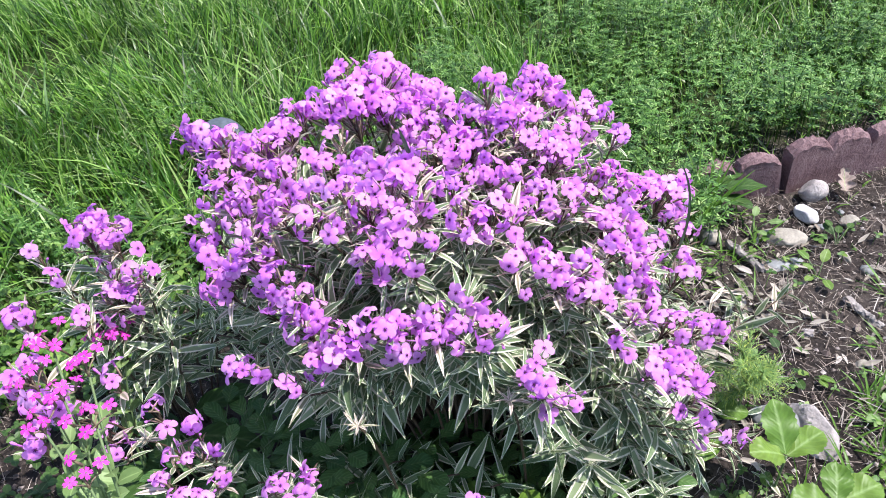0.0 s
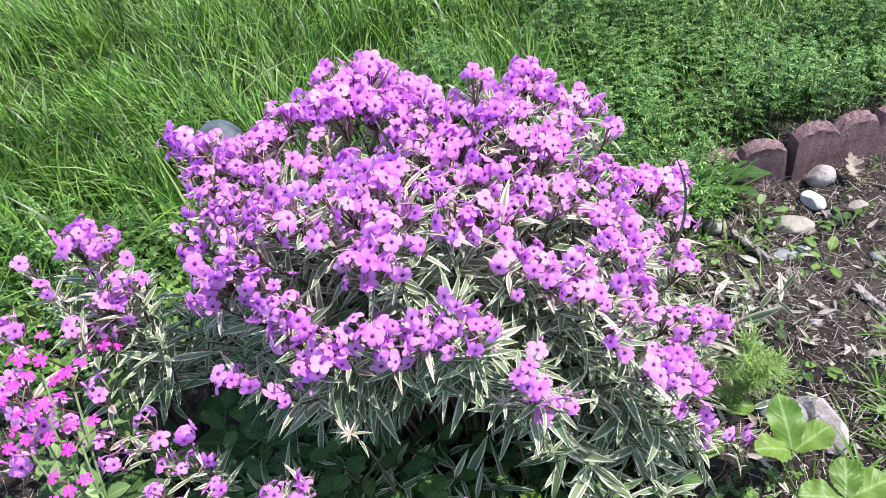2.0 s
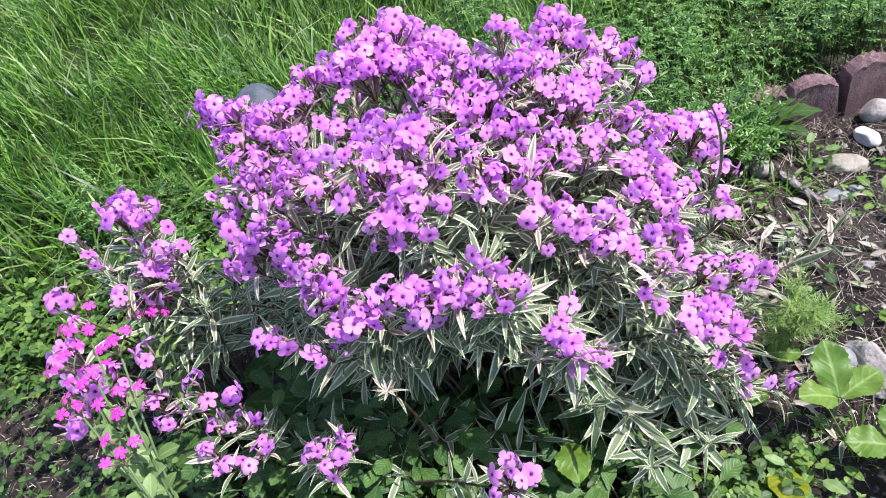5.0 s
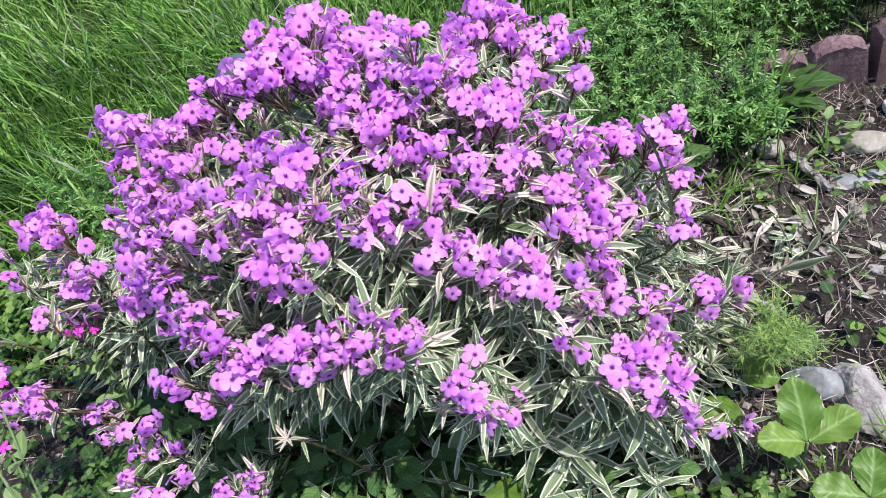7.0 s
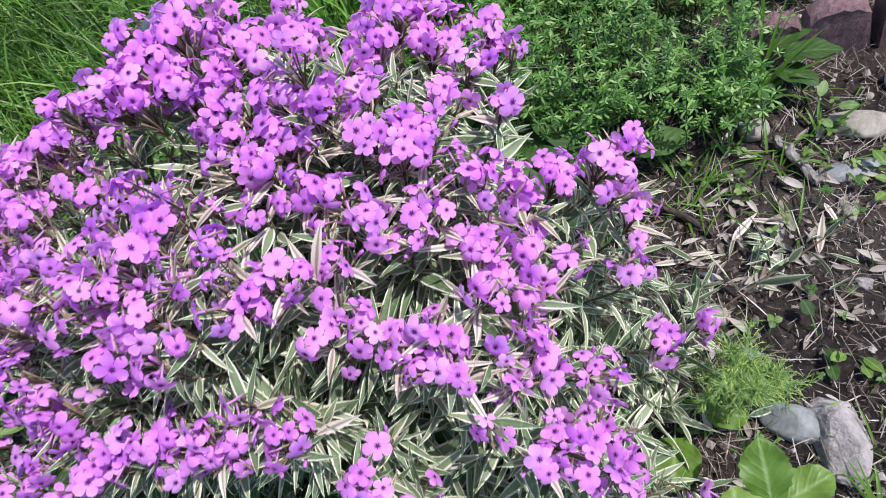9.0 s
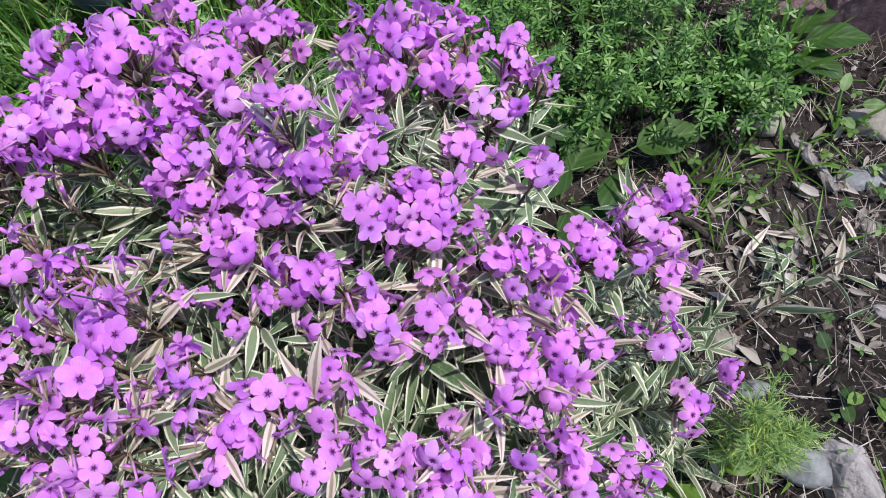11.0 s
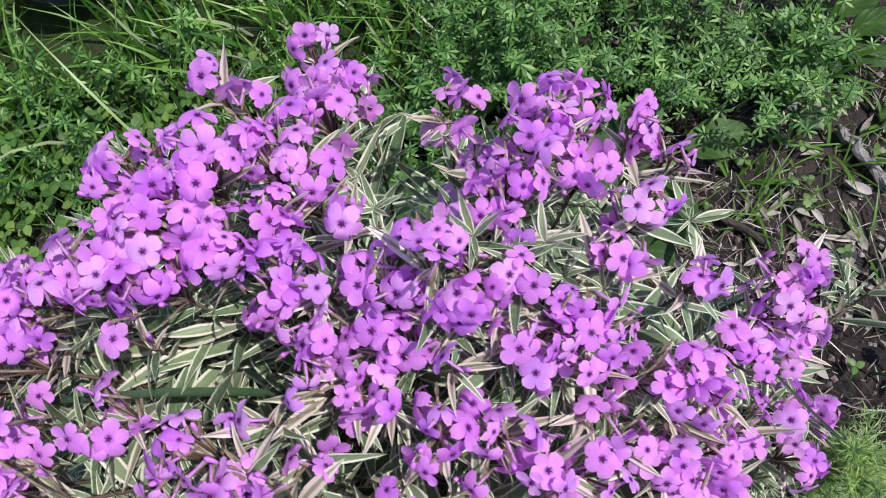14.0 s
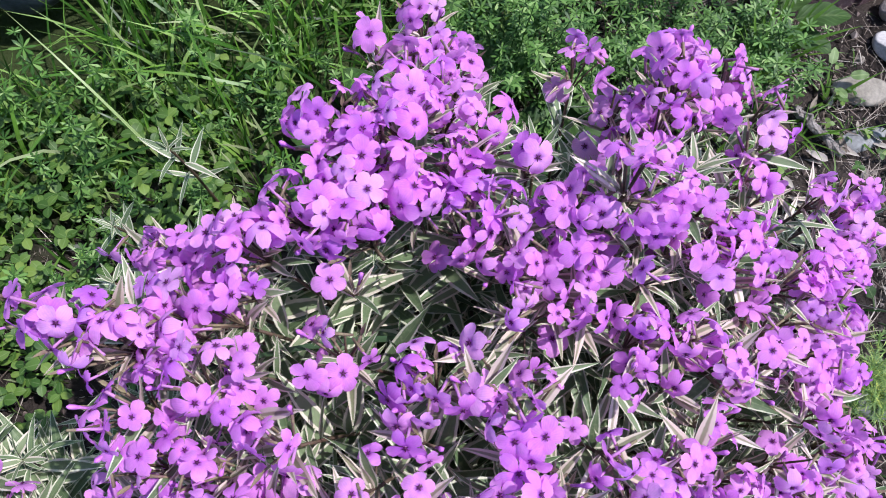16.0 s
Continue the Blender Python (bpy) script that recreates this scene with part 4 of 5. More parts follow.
def crumbs(count, seed):
    """Small clods, bark chips and pebbles."""
    rng = random.Random(seed)
    sh = Sheet()
    while count:
        x, y = (rng.uniform(0.2, 1.3), rng.uniform(0.4, 1.45)) if count > 900 else (rng.uniform(-0.85, -0.3), rng.uniform(0.35, 0.85))
        if y > turf_line(x) + 0.04:
            continue
        count -= 1
        r = rng.uniform(0.0016, 0.0055) * (1.0 if rng.random() < 0.93 else 1.8)
        V = [(rng.uniform(0.7, 1.2) * a * r, rng.uniform(0.5, 1.2) * b * r, rng.uniform(0.4, 0.9) * c * r) for a, b, c in ((1, 0, 0), (0, 1, 0), (-1, 0, 0), (0, -1, 0), (0.2, 0.1, 1), (0, 0.1, -1))]
        F = [(0, 1, 4), (1, 2, 4), (2, 3, 4), (3, 0, 4), (1, 0, 5), (2, 1, 5), (3, 2, 5), (0, 3, 5)]
        m = np.array(pose(x, y, ground_z(x, y) + r * 0.3, 0, 0, rng.uniform(0, 360)))
        sh.add(V, F, [(rng.random(), 0.5)] * 6, 0, m)
    tagged(part("soil_crumbs", sh.mesh("soil_crumbs", [M_crumb], False)), "clods, bark chips and grit on the soil", "litter", kind="stuff")


def crumb_mat():
    m, nt, b = start("crumb", 0.9, 0.2)
    nt.links.new(ramp(nt, random_of(nt, True), [(0.0, (0.018, 0.014, 0.012)), (0.55, (0.060, 0.046, 0.040)), (0.85, (0.16, 0.125, 0.11)), (1.0, (0.42, 0.38, 0.35))]), b.inputs[0])
    return m


M_crumb = crumb_mat()
crumbs(6400, 8)


def whorls(name, keep, n, box, seed, label, grow=1.0):
    """Bedstraw: weak stems, a star of narrow leaves at each joint."""
    roots, rg = scatter(n, *box, keep, seed)
    rng = random.Random(seed)
    sh = Sheet()
    one = [leaf_geo(1.0, 0.27, "wedge", 3, 1, 0.0, d) for d in (0.02, 0.12, 0.25)]
    for x, y, z in roots:
        h = rng.uniform(0.05, 0.15) * (1 + 1.1 * tuft(x, y, 3.5, 61.0))
        a = rng.uniform(0, 6.3)
        lean = rng.uniform(0.05, 0.5) * h
        pts = bezier((x, y, z), (x, y, z + h * 0.6), (x + lean * math.cos(a), y + lean * math.sin(a), z + h), 5)
        sh.add(*tube_geo(pts, 0.0009, 0.0006, 3), 0)
        joints = max(2, int(h / 0.028))
        for j in range(joints):
            s = (0.3 + 0.7 * (j + 1) / joints) * 4
            i = min(int(s), 3)
            p = pts[i] + (pts[i + 1] - pts[i]) * (s - i)
            L = grow * rng.uniform(0.0095, 0.016) * (0.75 if j == joints - 1 else 1.0)
            q0, m = rng.uniform(0, 6.3), rng.choice((6, 6, 7, 8))
            tx, ty = rng.uniform(-0.35, 0.35), rng.uniform(-0.35, 0.35)
            rise = rng.uniform(0.0, 0.3) + (0.15 if j == joints - 1 else 0)
            for k in range(m):
                q = q0 + 6.283 * k / m
                sh.add(*rng.choice(one), 0, aim(p, (math.cos(q), math.sin(q), rise + tx * math.cos(q) + ty * math.sin(q)), (0, 0, 1), L * rng.uniform(0.85, 1.1)))
    return tagged(part(name, sh.mesh(name, [M_bedstraw]), None), label, "bedstraw", kind="stuff")


def straw_keep(x, y, r):
    if x > 0.40 and y < 1.280 + 0.19 * (x - 0.48) + 0.25 * max(0.0, x - 0.7) ** 2:
        return x < 0.47 and y > 1.06 and r < 0.5
    e = y - max(1.0, turf_line(x) - 0.18)
    lo = min(1.0, max(0.0, e / 0.04))
    return r < lo * (1.0 if x > 0.12 else max(0.0, (x + 0.12) / 0.24)) * (0.6 if y < 1.32 else 1.0 if y < 1.8 else 0.5) * (0.85 + 0.5 * tuft(x, y, 4, 41.0))


whorls("bedstraw_patch", straw_keep, 5600, (-0.12, 1.45, 0.93, 2.2), 43, "dense grey-green patch of whorled bedstraw behind the bed", 1.0)
whorls("bedstraw_patch", lambda x, y, r: y > (1.09 if x < 0.37 else 1.03) + 0.35 * max(0.0, x - 0.34) and r < 0.6 + tuft(x, y, 9, 71.0), 420, (0.10, 0.47, 0.93, 1.22), 45, "bedstraw crowding up behind the phlox clump")
whorls("bedstraw_patch", lambda x, y, r: y > turf_line(x) - 0.08 and math.hypot(x + 0.44, (y - 1.33) * 0.7) > 0.11 and r < 0.6, 520, (-0.75, 0.08, 0.93, 1.55), 44, "bedstraw stems mixed into the long grass")


def clovers(name, boxes, n, seed, label, size=(0.008, 0.017), height=(0.015, 0.06), mat=None):
    """Low weeds: three or four rounded leaflets on a thin stalk."""
    rng = random.Random(seed)
    sh = Sheet()
    kinds = [leaf_geo(1.0, rng.uniform(0.55, 0.8), "oval", 4, 2, rng.uniform(0.05, 0.3), rng.uniform(0.05, 0.3)) for _ in range(4)]
    for k in range(n):
        x0, x1, y0, y1 = rng.choice(boxes)
        x, y = rng.uniform(x0, x1), rng.uniform(y0, y1)
        z = ground_z(x, y)
        top = np.array((x + rng.uniform(-0.02, 0.02), y + rng.uniform(-0.02, 0.02), z + rng.uniform(*height)))
        sh.add(*tube_geo(bezier((x, y, z - 0.003), (x, y, z + 0.02), top, 3), 0.0007, 0.0006, 3), 0)
        L, q0 = rng.uniform(*size), rng.uniform(0, 6.3)
        tilt = np.array((rng.uniform(-0.4, 0.4), rng.uniform(-0.4, 0.4), 0))
        for j in range(rng.choice((3, 3, 4, 5))):
            q = q0 + 2.0 * j + rng.uniform(-0.2, 0.2)
            sh.add(*rng.choice(kinds), 0, aim(top, np.array((math.cos(q), math.sin(q), rng.uniform(0.0, 0.4))), (0, 0, 1) + tilt, L))
    return tagged(part(name, sh.mesh(name, [mat or M_weed])), label, "weeds", kind="stuff")


clovers("low_weeds", [(-0.95, -0.16, 0.80, 1.24), (-0.85, -0.42, 0.78, 0.98), (-0.62, -0.22, 0.90, 1.22)], 1000, 51, "low mat of small round-leaved weeds at the grass edge")
# this patch and the one under the phlox wear the shade-darkened leaf colour
clovers("low_weeds", [(-0.80, -0.42, 0.48, 0.82), (-0.55, -0.34, 0.40, 0.60)], 420, 54, "low weeds over the soil beside the catchfly", (0.007, 0.015), (0.012, 0.05), M_weed_shaded)
clovers("low_weeds", [(0.27, 0.42, 0.50, 0.60), (0.18, 0.36, 0.50, 0.56)], 150, 55, "rounded light green weeds on the soil before the phlox", (0.006, 0.012), (0.010, 0.035))
clovers("low_weeds", [(0.42, 0.75, 0.55, 0.95), (0.30, 0.62, 0.50, 0.62), (0.50, 0.80, 0.92, 1.12), (0.25, 0.50, 0.98, 1.16)], 120, 52, "scattered weed seedlings on bare soil", (0.004, 0.010), (0.006, 0.03))
clovers("low_weeds", [(-0.30, 0.34, 0.46, 0.72), (-0.2, 0.2, 0.5, 0.66)], 520, 53, "small leaves under the phlox, coloured dark for its shade", (0.008, 0.016), (0.015, 0.06), M_weed_shaded)


# ---- single weeds and herbs, leaf by leaf ----
def leaf_mesh(name, L, W, shape, mat, seed, fold=0.2, droop=0.25, wave=0.045, seg=14, cols=6):
    rng = random.Random(seed)
    sh = Sheet()
    sh.add(*leaf_geo(L, W, shape, seg, cols, fold, droop, rng.uniform(-0.25, 0.25), wave, rng))
    return sh.mesh(name, [mat])


def herb(name, label, category, at, leaves, mat, seed, group="", joint=None):
    """A small plant at a place. leaves: (heading in degrees, rise, stalk, length, width, shape, droop)."""
    root = thing(name, label, category, group, at)
    if joint:
        sh = Sheet()
        sh.add(*tube_geo(bezier((0, 0, -0.006), (0, 0, joint * 0.6), (0, 0, joint), 5), 0.0018, 0.0014, 6))
        part("stem", sh.mesh("stem", [M_stem_green]), root)
    for k, (az, rise, stalk, L, W, shape, droop) in enumerate(leaves):
        d = unit((math.cos(radians(az)), math.sin(radians(az)), rise))
        p = np.array((0, 0, joint or 0.004)) + d * stalk
        if stalk > 0.004 and not joint:
            sh = Sheet()
            sh.add(*tube_geo(bezier((0, 0, -0.006), (d[0] * stalk * 0.3, d[1] * stalk * 0.3, d[2] * stalk * 0.7), p, 5), 0.0013, 0.0009, 5))
            part("leaf_stalk", sh.mesh("leaf_stalk", [M_stem_green]), root)
        flat = d if joint else (d[0], d[1], 0.35 * d[2])
        part("leaf", leaf_mesh("leaf", L, W, shape, mat, seed + k, 0.12, droop, 0.06 if shape == "crenate" else 0.045, 36 if shape == "crenate" else 12), root, aim(p, flat).tolist())
    return root


herb("broadleaf_seedling", "light green seedling with three broad veined leaves beside the rock", "seedling", (0.407, 0.598, 0),
     [(100, 1.1, 0.002, 0.066, 0.043, "crenate", 0.12), (190, 0.9, 0.002, 0.054, 0.038, "crenate", 0.3), (30, 0.25, 0.002, 0.060, 0.040, "crenate", 0.2)], M_broad, 300, joint=0.082)
herb("broadleaf_seedling", "pale green seedling with broad leaves low on the soil", "seedling", (0.458, 0.556, 0),
     [(175, 0.35, 0.002, 0.052, 0.042, "crenate", 0.2), (75, 0.6, 0.002, 0.048, 0.036, "crenate", 0.2), (20, 0.3, 0.002, 0.060, 0.046, "crenate", 0.2), (280, 0.4, 0.002, 0.056, 0.044, "crenate", 0.2)], M_broad, 310, joint=0.045)
herb("broadleaf_seedling", "bright yellow leaf standing in front of the phlox", "seedling", (0.342, 0.556, 0),
     [(262, 1.5, 0.022, 0.050, 0.042, "round", 0.1), (20, 0.8, 0.010, 0.034, 0.024, "crenate", 0.2)], M_yellow, 315)
herb("broadleaf_seedling", "round green leaves below the phlox heads", "seedling", (0.333, 0.712, 0),
     [(265, 0.9, 0.045, 0.056, 0.052, "round", 0.2), (350, 0.8, 0.040, 0.040, 0.032, "round", 0.2)], M_broad, 320)
herb("broadleaf_seedling", "broad yellow-green leaf showing through the phlox", "seedling", (0.095, 0.600, 0),
     [(280, 2.2, 0.080, 0.060, 0.040, "crenate", 0.45), (200, 1.2, 0.060, 0.045, 0.034, "crenate", 0.3)], M_broad, 325)
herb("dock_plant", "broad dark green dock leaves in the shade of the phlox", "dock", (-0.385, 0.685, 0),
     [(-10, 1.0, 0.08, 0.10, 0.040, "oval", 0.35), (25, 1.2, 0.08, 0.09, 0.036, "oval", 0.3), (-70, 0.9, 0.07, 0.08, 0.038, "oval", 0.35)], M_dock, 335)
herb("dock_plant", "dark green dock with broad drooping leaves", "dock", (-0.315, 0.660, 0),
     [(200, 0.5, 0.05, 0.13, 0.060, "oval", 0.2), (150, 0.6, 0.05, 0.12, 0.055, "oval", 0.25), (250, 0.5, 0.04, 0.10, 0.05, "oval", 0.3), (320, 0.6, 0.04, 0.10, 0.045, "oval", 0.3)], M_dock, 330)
herb("dock_plant", "dark glossy round-leaved dock behind the phlox", "dock", (0.215, 1.000, 0),
     [(300, 0.8, 0.04, 0.075, 0.065, "round", 0.2), (200, 0.8, 0.04, 0.070, 0.055, "round", 0.2), (60, 0.9, 0.04, 0.080, 0.055, "oval", 0.3), (130, 1.0, 0.05, 0.07, 0.05, "oval", 0.3)], M_dock, 340)
herb("dock_plant", "dark green dock in the shade behind the clump", "dock", (0.06, 1.060, 0),
     [(70, 1.0, 0.07, 0.085, 0.060, "round", 0.2), (190, 0.8, 0.05, 0.08, 0.05, "oval", 0.2), (320, 0.8, 0.05, 0.07, 0.05, "oval", 0.2), (270, 0.8, 0.05, 0.07, 0.05, "round", 0.2)], M_dock, 350)
# more docks than grow here: their dark leaves imitate the shade behind the clump
for k, (x, y, turn) in enumerate(((0.09, 1.065, 20), (-0.005, 1.085, 60), (0.145, 1.125, 100), (0.27, 1.045, 10), (-0.07, 1.06, 140))):
    herb("dock_plant", "dark broad-leaved dock added to deepen the shade behind the phlox", "dock", (x, y, 0),
         [(turn + 68 * j, 0.9 + 0.2 * (j % 3), 0.05 + 0.012 * (j % 2), 0.072 + 0.006 * (j % 3), 0.046, "oval", 0.25) for j in range(5)], M_dock, 860 + 10 * k)
herb("dock_plant", "broad-leaved dock against the end of the edging", "dock", (0.470, 1.185, 0),
     [(100, 1.8, 0.04, 0.07, 0.036, "oval", 0.2), (350, 1.2, 0.05, 0.07, 0.040, "oval", 0.3), (320, 1.0, 0.04, 0.06, 0.036, "oval", 0.3), (200, 0.9, 0.03, 0.06, 0.03, "oval", 0.3), (30, 1.4, 0.04, 0.07, 0.035, "oval", 0.3)], M_dock, 360)
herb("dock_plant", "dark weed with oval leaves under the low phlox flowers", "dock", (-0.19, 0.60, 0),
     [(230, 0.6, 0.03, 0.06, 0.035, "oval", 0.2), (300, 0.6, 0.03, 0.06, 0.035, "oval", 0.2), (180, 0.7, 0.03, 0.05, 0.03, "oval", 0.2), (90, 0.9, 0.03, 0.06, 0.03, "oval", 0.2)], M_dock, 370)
# extra docks whose dark leaves stand in for shade between the front stems
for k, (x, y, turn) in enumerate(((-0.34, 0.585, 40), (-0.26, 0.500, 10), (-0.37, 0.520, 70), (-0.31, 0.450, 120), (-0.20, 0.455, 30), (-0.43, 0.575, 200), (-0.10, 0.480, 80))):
    herb("dock_plant", "low dark green weed added to darken shaded ground", "dock", (x, y, 0),
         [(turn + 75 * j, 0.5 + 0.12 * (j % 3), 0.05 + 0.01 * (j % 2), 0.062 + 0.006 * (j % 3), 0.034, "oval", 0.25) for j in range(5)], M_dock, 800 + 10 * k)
rw = random.Random(91)
for k, (x, y) in enumerate(((0.515, 0.775), (0.485, 0.790), (0.595, 0.700), (0.560, 0.610), (0.47, 1.12), (0.53, 1.10), (0.60, 0.98), (0.66, 1.06), (0.36, 0.545), (0.39, 0.57))):
    herb("weed", "small weed with a few rounded green leaves on the soil", "weed", (x, y, 0.0),
         [(rw.uniform(0, 360), rw.uniform(0.5, 1.6), rw.uniform(0.015, 0.035), rw.uniform(0.014, 0.028), rw.uniform(0.009, 0.017), "oval", 0.15) for _ in range(rw.choice((3, 4, 5)))], M_broad if k % 3 == 0 else M_dock if k % 3 == 1 else M_catch_leaf, 400 + 10 * k, "weeds on the soil")
for k in range(44):
    x, y = rw.uniform(-0.26, 0.24), rw.uniform(0.46, 0.66)
    a0 = rw.uniform(0, 360)
    herb("creeper", "dark five-fingered creeper leaf in the shade below the phlox", "creeper", (x, y, 0.0),
         [(a0 + 72 * j + rw.uniform(-12, 12), rw.uniform(0.9, 1.3), rw.uniform(0.04, 0.085), rw.uniform(0.026, 0.042), rw.uniform(0.016, 0.024), "wedge", 0.2) for j in range(5)], M_creeper, 700 + 10 * k, "creeper under the phlox")


for k in range(30):
    x, y = rw.uniform(-0.30, -0.06), rw.uniform(0.55, 0.67)
    a0 = rw.uniform(0, 360)
    herb("creeper", "five-fingered creeper leaf reaching out under the phlox", "creeper", (x, y, 0.0),
         [(a0 + 72 * j + rw.uniform(-12, 12), rw.uniform(0.9, 1.4), rw.uniform(0.07, 0.115), rw.uniform(0.028, 0.044), rw.uniform(0.017, 0.025), "wedge", 0.2) for j in range(5)], M_creeper, 1700 + 10 * k, "creeper under the phlox")


def blade_plant(name, label, at, specs, mat, seed):
    root = thing(name, label, "grass tuft", at=at)
    for k, (az, rise, L, W, droop) in enumerate(specs):
        part("blade", leaf_mesh("blade", L, W, "blade", mat, seed + k, 0.35, droop, 0.0, 10, 2), root,
             aim((0.004 * math.cos(radians(az)), 0.004 * math.sin(radians(az)), -0.004), (math.cos(radians(az)), math.sin(radians(az)), rise)).tolist())


blade_plant("grass_tuft", "tuft of broad upright grass blades beside the edging", (0.468, 1.150, 0),
            [(80, 4.0, 0.17, 0.006, 0.15), (120, 3.0, 0.15, 0.006, 0.25), (200, 3.0, 0.13, 0.007, 0.1), (350, 1.8, 0.12, 0.008, 0.3), (20, 2.0, 0.12, 0.008, 0.3), (280, 3.0, 0.12, 0.008, 0.12), (310, 1.4, 0.10, 0.007, 0.3), (60, 3.0, 0.14, 0.005, 0.3)], M_grass, 500)
blade_plant("grass_tuft", "clump of upright fresh green grass before the edging", (0.440, 1.118, 0),
            [(20 + 47 * k, 2.2 + 0.7 * (k % 4), 0.10 + 0.018 * (k % 5), 0.0045 + 0.0008 * (k % 3), 0.08 + 0.07 * (k % 4)) for k in range(14)], M_grass, 505)


def bent_blade(label, mat, *strips):
    """A plant of long blades, each bent along a curve: foot, knee, tip, width."""
    root = thing("grass_tuft", label, "grass tuft", at=(*strips[0][0][:2], 0))
    foot = np.array((*strips[0][0][:2], 0))
    for a, b, c, wide in strips:
        pts = bezier(np.array(a) - foot, np.array(b) - foot, np.array(c) - foot, 25)
        sh, V, UV = Sheet(), [], []
        for i, p in enumerate(pts):
            t = unit(pts[min(i + 1, 24)] - pts[max(i - 1, 0)])
            side = unit(np.cross(t, (0.25, 0.9, 0.55)))
            nrm = np.cross(side, t)
            s = i / 24
            w = wide / 2 * (0.45 + 0.55 * min(1.0, s * 2.2)) * math.sqrt(max(0.0, 1 - s ** 5))
            for k in (-1, -0.5, 0, 0.5, 1):
                V.append(p + side * w * k + nrm * w * 0.35 * abs(k))
                UV.append(((k + 1) / 2, s))
        sh.add(V, [(5 * i + k, 5 * i + k + 1, 5 * i + k + 6, 5 * i + k + 5) for i in range(24) for k in range(4)], UV)
        part("blade", sh.mesh("blade", [mat]), root)


bent_blade("long dark grass blades bent across the phlox", M_dark_blade,
           ((0.02, 0.77, -0.005), (0.03, 0.775, 0.47), (-0.205, 0.766, 0.375), 0.013), ((0.035, 0.745, -0.005), (0.03, 0.74, 0.30), (-0.010, 0.70, 0.50), 0.009))
bent_blade("dark grass blade rising through the edge of the phlox", M_dark_blade, ((0.290, 0.930, -0.005), (0.315, 0.700, 0.34), (0.274, 0.731, 0.415), 0.0034))
for k in range(28):
    x, y = rw.choice(((0.56, 0.70), (0.60, 0.76), (0.59, 0.66), (0.62, 0.72), (0.57, 1.05), (0.64, 0.80), (0.62, 0.70), (0.56, 0.62), (0.68, 0.93)))
    blade_plant("grass_tuft", "short grass tuft sprouting from the soil", (x + rw.uniform(-0.05, 0.05), y + rw.uniform(-0.04, 0.04), 0),
                [(rw.uniform(0, 360), rw.uniform(0.4, 2.0), rw.uniform(0.03, 0.075), rw.uniform(0.003, 0.006), rw.uniform(0.1, 0.5)) for _ in range(9)], M_grass, 530 + 10 * k)


blade_plant("grass_tuft", "thin seeding grass stalks in front of the rock", (0.432, 0.566, 0),
            [(25 + 29 * k, 2.0 + 0.8 * (k % 4), 0.085 + 0.012 * (k % 5), 0.0022, 0.10 + 0.05 * (k % 4)) for k in range(11)], M_grass, 525)


def feathery(at, seed):
    """A plant of thread-fine divided leaves."""
    rng = random.Random(seed)
    root = thing("feathery_herb", "yellow-green herb with thread-fine feathery leaves beside the rocks", "herb", at=at)
    stem = Sheet()
    stem.add(*tube_geo(bezier((0, 0, -0.005), (0.004, 0, 0.06), (0, 0, 0.115), 6), 0.0022, 0.0015, 6))
    part("stem", stem.mesh("stem", [M_stem_green]), root)
    for k in range(30):
        a, rise = rng.uniform(0, 6.3), rng.uniform(-0.2, 2.2)
        d = unit((math.cos(a), math.sin(a), rise))
        L = rng.uniform(0.024, 0.056)
        foot = np.array((0, 0, rng.uniform(0.05, 0.105)))
        pts = bezier(foot, foot + d * L * 0.6, foot + d * L - np.array((0, 0, rng.uniform(0.0, 0.3) * L)), 9)
        sh = Sheet()
        sh.add(*tube_geo(pts, 0.0010, 0.0005, 4))
        for i in range(2, 9):
            t = unit(pts[i] - pts[i - 1])
            for sg in range(6):
                side = unit(np.array([rng.uniform(-1, 1), rng.uniform(-1, 1), rng.uniform(-0.5, 0.8)]))
                q = pts[i - 1] + (pts[i] - pts[i - 1]) * rng.random()
                l2 = rng.uniform(0.010, 0.024)
                tip = q + (t * 0.7 + side) * l2 * 0.7
                sh.add(*leaf_geo(l2, 0.0010, "blade", 3, 1, 0, 0.2), 0, aim(q, tip - q))
                for _ in range(2):
                    b = q + (tip - q) * rng.uniform(0.3, 0.8)
                    sh.add(*leaf_geo(l2 * 0.5, 0.0008, "blade", 2, 1, 0, 0.1), 0, aim(b, (tip - q) * 30 + np.array([rng.uniform(-0.6, 0.6) for _ in range(3)])))
        part("frond", sh.mesh("frond", [M_feather]), root)


feathery((0.392, 0.712, 0), 5)


# ---- catchfly with small magenta flowers ----
def catch_flower(seed):
    rng = random.Random(seed)
    sh = petal_ring(rng, 0.0064, 0, 5, 0.1, 0.78, 0.25)
    sh.add(*tube_geo([(0, 0, 0.0009), (0, 0, -0.004), (0, 0, -0.013)], 0.0007, 0.0014, 6), 1)
    return sh.mesh("flower", [M_magenta, M_calyx])


CATCH = [catch_flower(i) for i in range(4)]


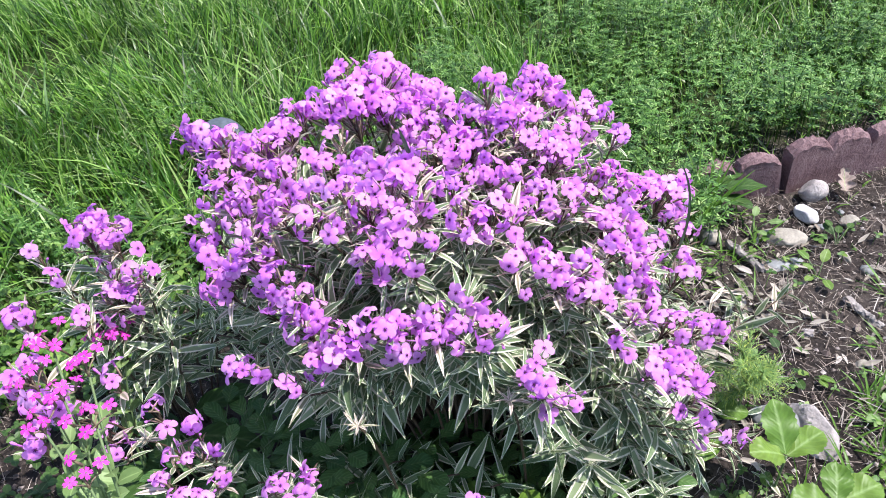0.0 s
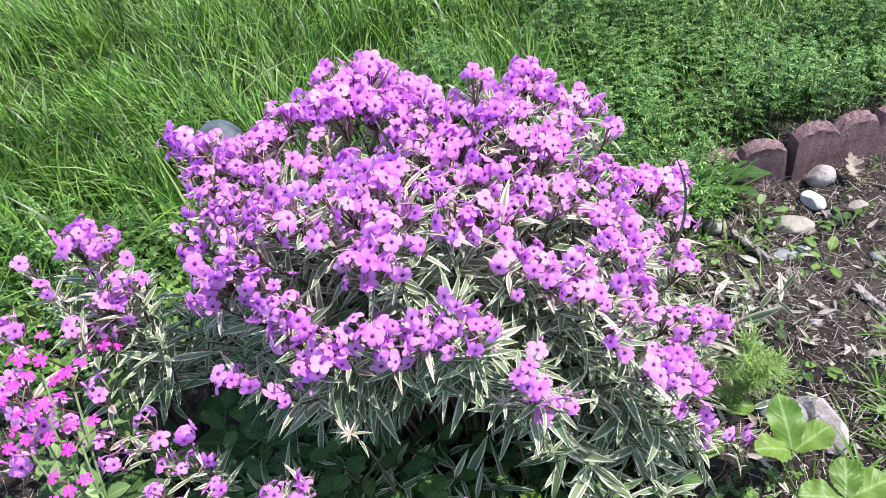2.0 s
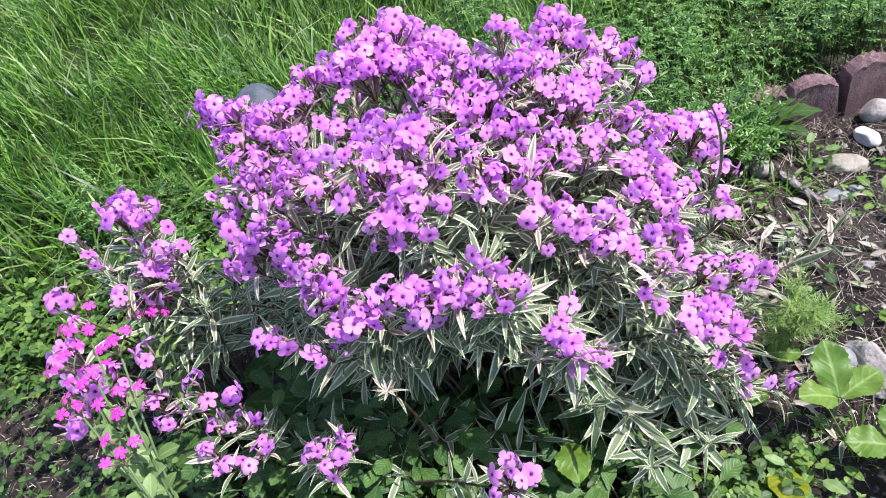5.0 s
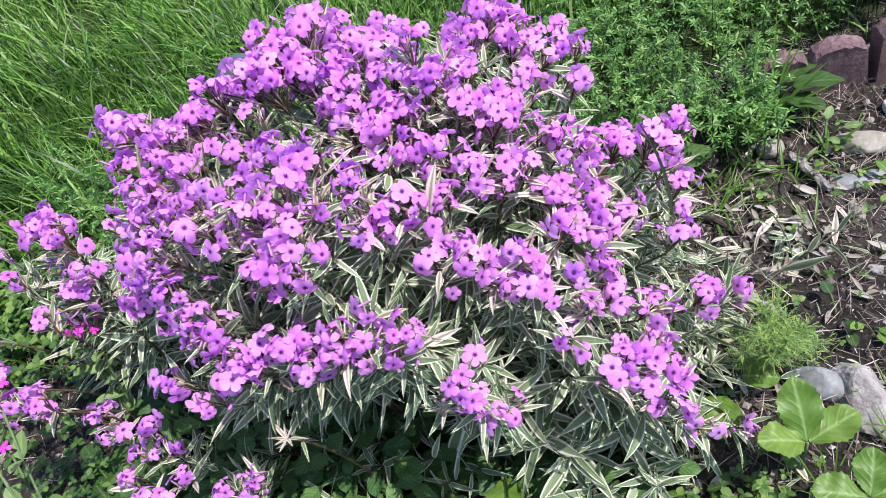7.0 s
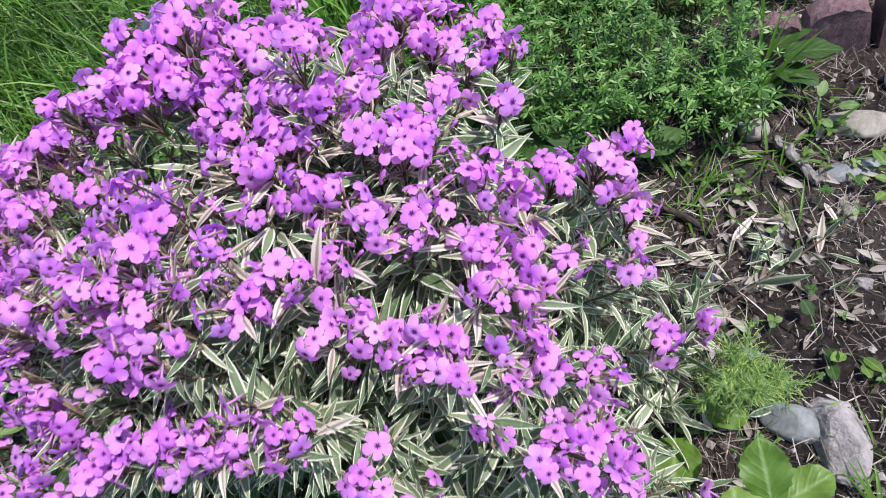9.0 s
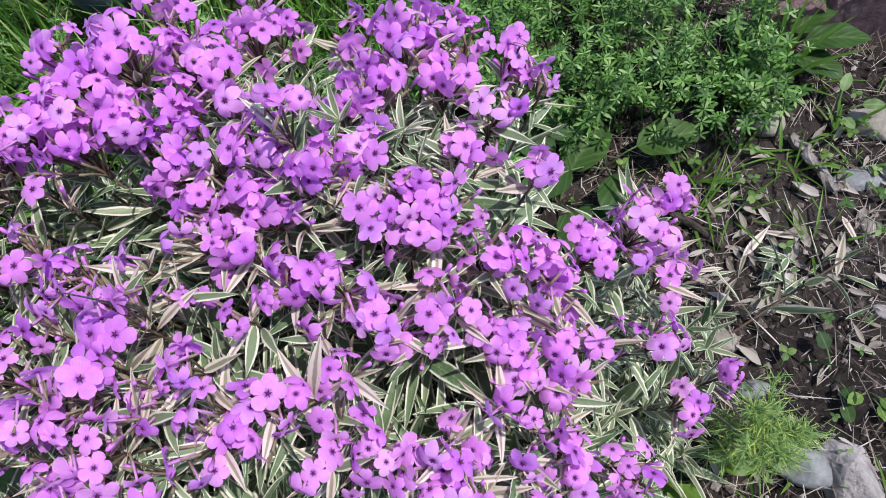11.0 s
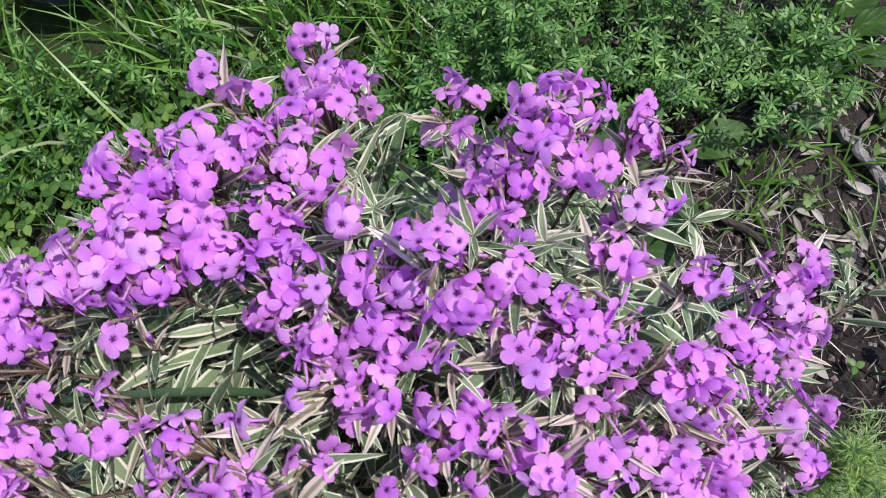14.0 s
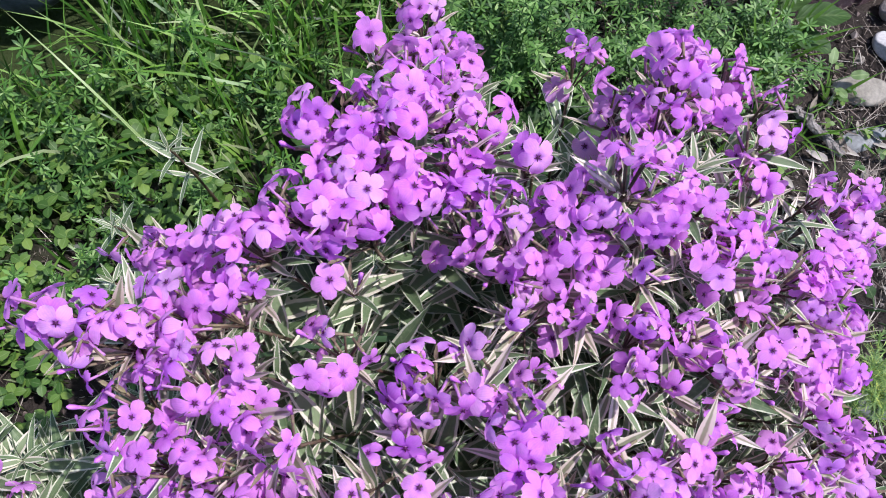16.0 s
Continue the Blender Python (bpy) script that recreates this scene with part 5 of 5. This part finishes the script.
def catchfly(at, tips, seed, label):
    rng = random.Random(seed)
    root = thing("catchfly", label, "catchfly")
    for x, y, z, n in tips:
        tip = np.array((x, y, z))
        base = np.array((at[0] + rng.uniform(-0.03, 0.03), at[1] + rng.uniform(-0.02, 0.02), 0.0))
        pts = bezier(base, base + (tip - base) * (0.25, 0.25, 0.6), tip - (0, 0, 0.02), 9)
        sh = Sheet()
        sh.add(*tube_geo(pts, 0.0018, 0.0011, 6))
        part("stem", sh.mesh("stem", [M_stem_green]), root)
        for j in range(3, 8):
            a = 1.57 * j + rng.random()
            for sg in (0, math.pi):
                L = rng.uniform(0.018, 0.030)
                part("leaf", leaf_mesh("leaf", L, L * 0.58, "oval", M_catch_leaf, rng.randrange(9999), 0.3, 0.15, 0.02, 6, 4), root,
                     aim(pts[j], (math.cos(a + sg), math.sin(a + sg), rng.uniform(0.4, 1.3))).tolist())
        stalks = Sheet()
        spots = []
        n = round(n * 0.85)
        for k in range(n):
            a, q = k * 2.4, 0.0095 * math.sqrt(k + 0.3)
            p = tip + np.array((q * math.cos(a), q * math.sin(a), rng.uniform(-0.012, 0.014)))
            nrm = unit((0.5 * math.cos(a) + rng.uniform(-0.4, 0.4), 0.5 * math.sin(a) - 0.25 + rng.uniform(-0.4, 0.4), 1.0))
            stalks.add(*tube_geo(bezier(pts[-1], pts[-1] + (0, 0, 0.008), p - nrm * 0.013, 4), 0.0007, 0.0009, 4))
            spots.append((p, nrm, a))
        cl = part("flower_head", stalks.mesh("flower_head", [M_calyx]), root)
        for p, nrm, a in spots:
            part("flower", rng.choice(CATCH), cl, aim(p, np.cross(nrm, (math.cos(a), math.sin(a), 0.2)), nrm, rng.uniform(0.85, 1.1)).tolist())
    return root


catchfly((-0.22, 0.34), ((-0.335, 0.545, 0.39, 6), (-0.33, 0.50, 0.39, 6), (-0.290, 0.515, 0.39, 5), (-0.295, 0.48, 0.40, 6), (-0.262, 0.458, 0.39, 6), (-0.265, 0.42, 0.36, 5), (-0.300, 0.45, 0.395, 5)), 3,
         "catchfly with small magenta flowers and clasping pale leaves")
catchfly((-0.38, 0.66), ((-0.390, 0.690, 0.255, 7), (-0.365, 0.685, 0.25, 6)), 4, "catchfly with small magenta flowers among the phlox")


# ---- fallen leaves of the phlox ----
rv = random.Random(17)
for k in range(46):
    x, y = (rv.gauss(0.42, 0.055), rv.gauss(0.905, 0.035)) if k < 34 else (rv.uniform(0.30, 0.44), rv.uniform(0.56, 0.80))
    L = rv.uniform(0.022, 0.050)
    ob = part("phlox_leaf", rv.choice(LEAVES)[3 if k % 3 else 4], None, Matrix(aim((x, y, ground_z(x, y) + rv.uniform(0.006, 0.020)), (rv.uniform(-1, 1), rv.uniform(-0.6, 0.6), rv.uniform(-0.1, 0.25)), (rv.uniform(-0.6, 0.6), rv.uniform(-0.6, 0.6), 1), L).tolist()))
    tagged(ob, "pale cream-edged phlox leaf lying on the soil", "leaf", "fallen phlox leaves")


# ---- dry leaves ----
def oak_leaf(seed):
    rng = random.Random(seed)
    sh = Sheet()
    seg, cols, L = 26, 6, 0.055
    V, UV = [], []
    for i in range(seg + 1):
        s = i / seg
        lobe = 0.30 + 0.70 * abs(math.sin(s * math.pi * 3.6 + 0.5)) ** 0.8
        w = 0.5 * 0.62 * L * math.sin(math.pi * min(1, s * 0.96 + 0.02)) ** 0.6 * lobe * (1 if s > 0.12 else 0.12)
        for k in range(cols + 1):
            c = 2 * k / cols - 1
            V.append((c * w, s * L, 0.004 * math.sin(s * 5) + 0.010 * c * c * lobe + 0.002 * math.sin(9 * s + 3 * c)))
            UV.append(((c + 1) / 2, s))
    F = [(i * (cols + 1) + j, i * (cols + 1) + j + 1, (i + 1) * (cols + 1) + j + 1, (i + 1) * (cols + 1) + j) for i in range(seg) for j in range(cols)]
    sh.add(V, F, UV)
    return sh.mesh("oak_leaf", [M_oak])


tagged(part("oak_leaf", oak_leaf(1), None, pose(0.716, 1.180, 0.010, 34, 8, -10)), "dry pale lobed oak leaf lying on the soil", "leaf")
for k in range(150):
    if k < 54:
        x, y = rw.uniform(0.33, 0.75), rw.uniform(0.68, 1.12)
    elif k < 122:
        x, y = rw.gauss(0.47, 0.07), rw.gauss(0.93, 0.07)
    else:
        x, y = rw.uniform(0.26, 0.42), rw.uniform(0.52, 0.92)
    L = rw.uniform(0.012, 0.034)
    ob = part("dry_leaf", leaf_mesh("dry_leaf", L, L * rw.uniform(0.2, 0.34), "lance", M_dry, 900 + k, 0.4, rw.uniform(-0.2, 0.3), 0.05, 7, 4), None,
              pose(x, y, ground_z(x, y) + 0.006, rw.uniform(-12, 18), rw.uniform(-20, 20), rw.uniform(0, 360)))
    tagged(ob, "dry pale curled leaf lying on the soil", "leaf", "dry leaves on the soil")

for k in range(18):
    x, y = rw.uniform(0.40, 0.78), rw.uniform(0.76, 1.16)
    r = rw.uniform(0.005, 0.011)
    stone("pebble", x, y, ground_z(x, y) + r * 0.2, (r * rw.uniform(1.0, 1.6), r, r * 0.7), rw.choice((M_rock, M_slab, M_tan)), 600 + k, "small pebble lying in the soil", "pebble", rw.uniform(0, 180), 0.15, 3)
for k in range(13):
    x, y = rw.gauss(0.40, 0.07), rw.gauss(1.03, 0.05)
    blade_plant("grass_tuft", "thin grass tuft among the dry litter", (x, y, 0),
                [(rw.uniform(0, 360), rw.uniform(0.3, 1.6), rw.uniform(0.03, 0.08), rw.uniform(0.002, 0.004), rw.uniform(0.1, 0.5)) for _ in range(8)], M_grass, 1200 + 10 * k)
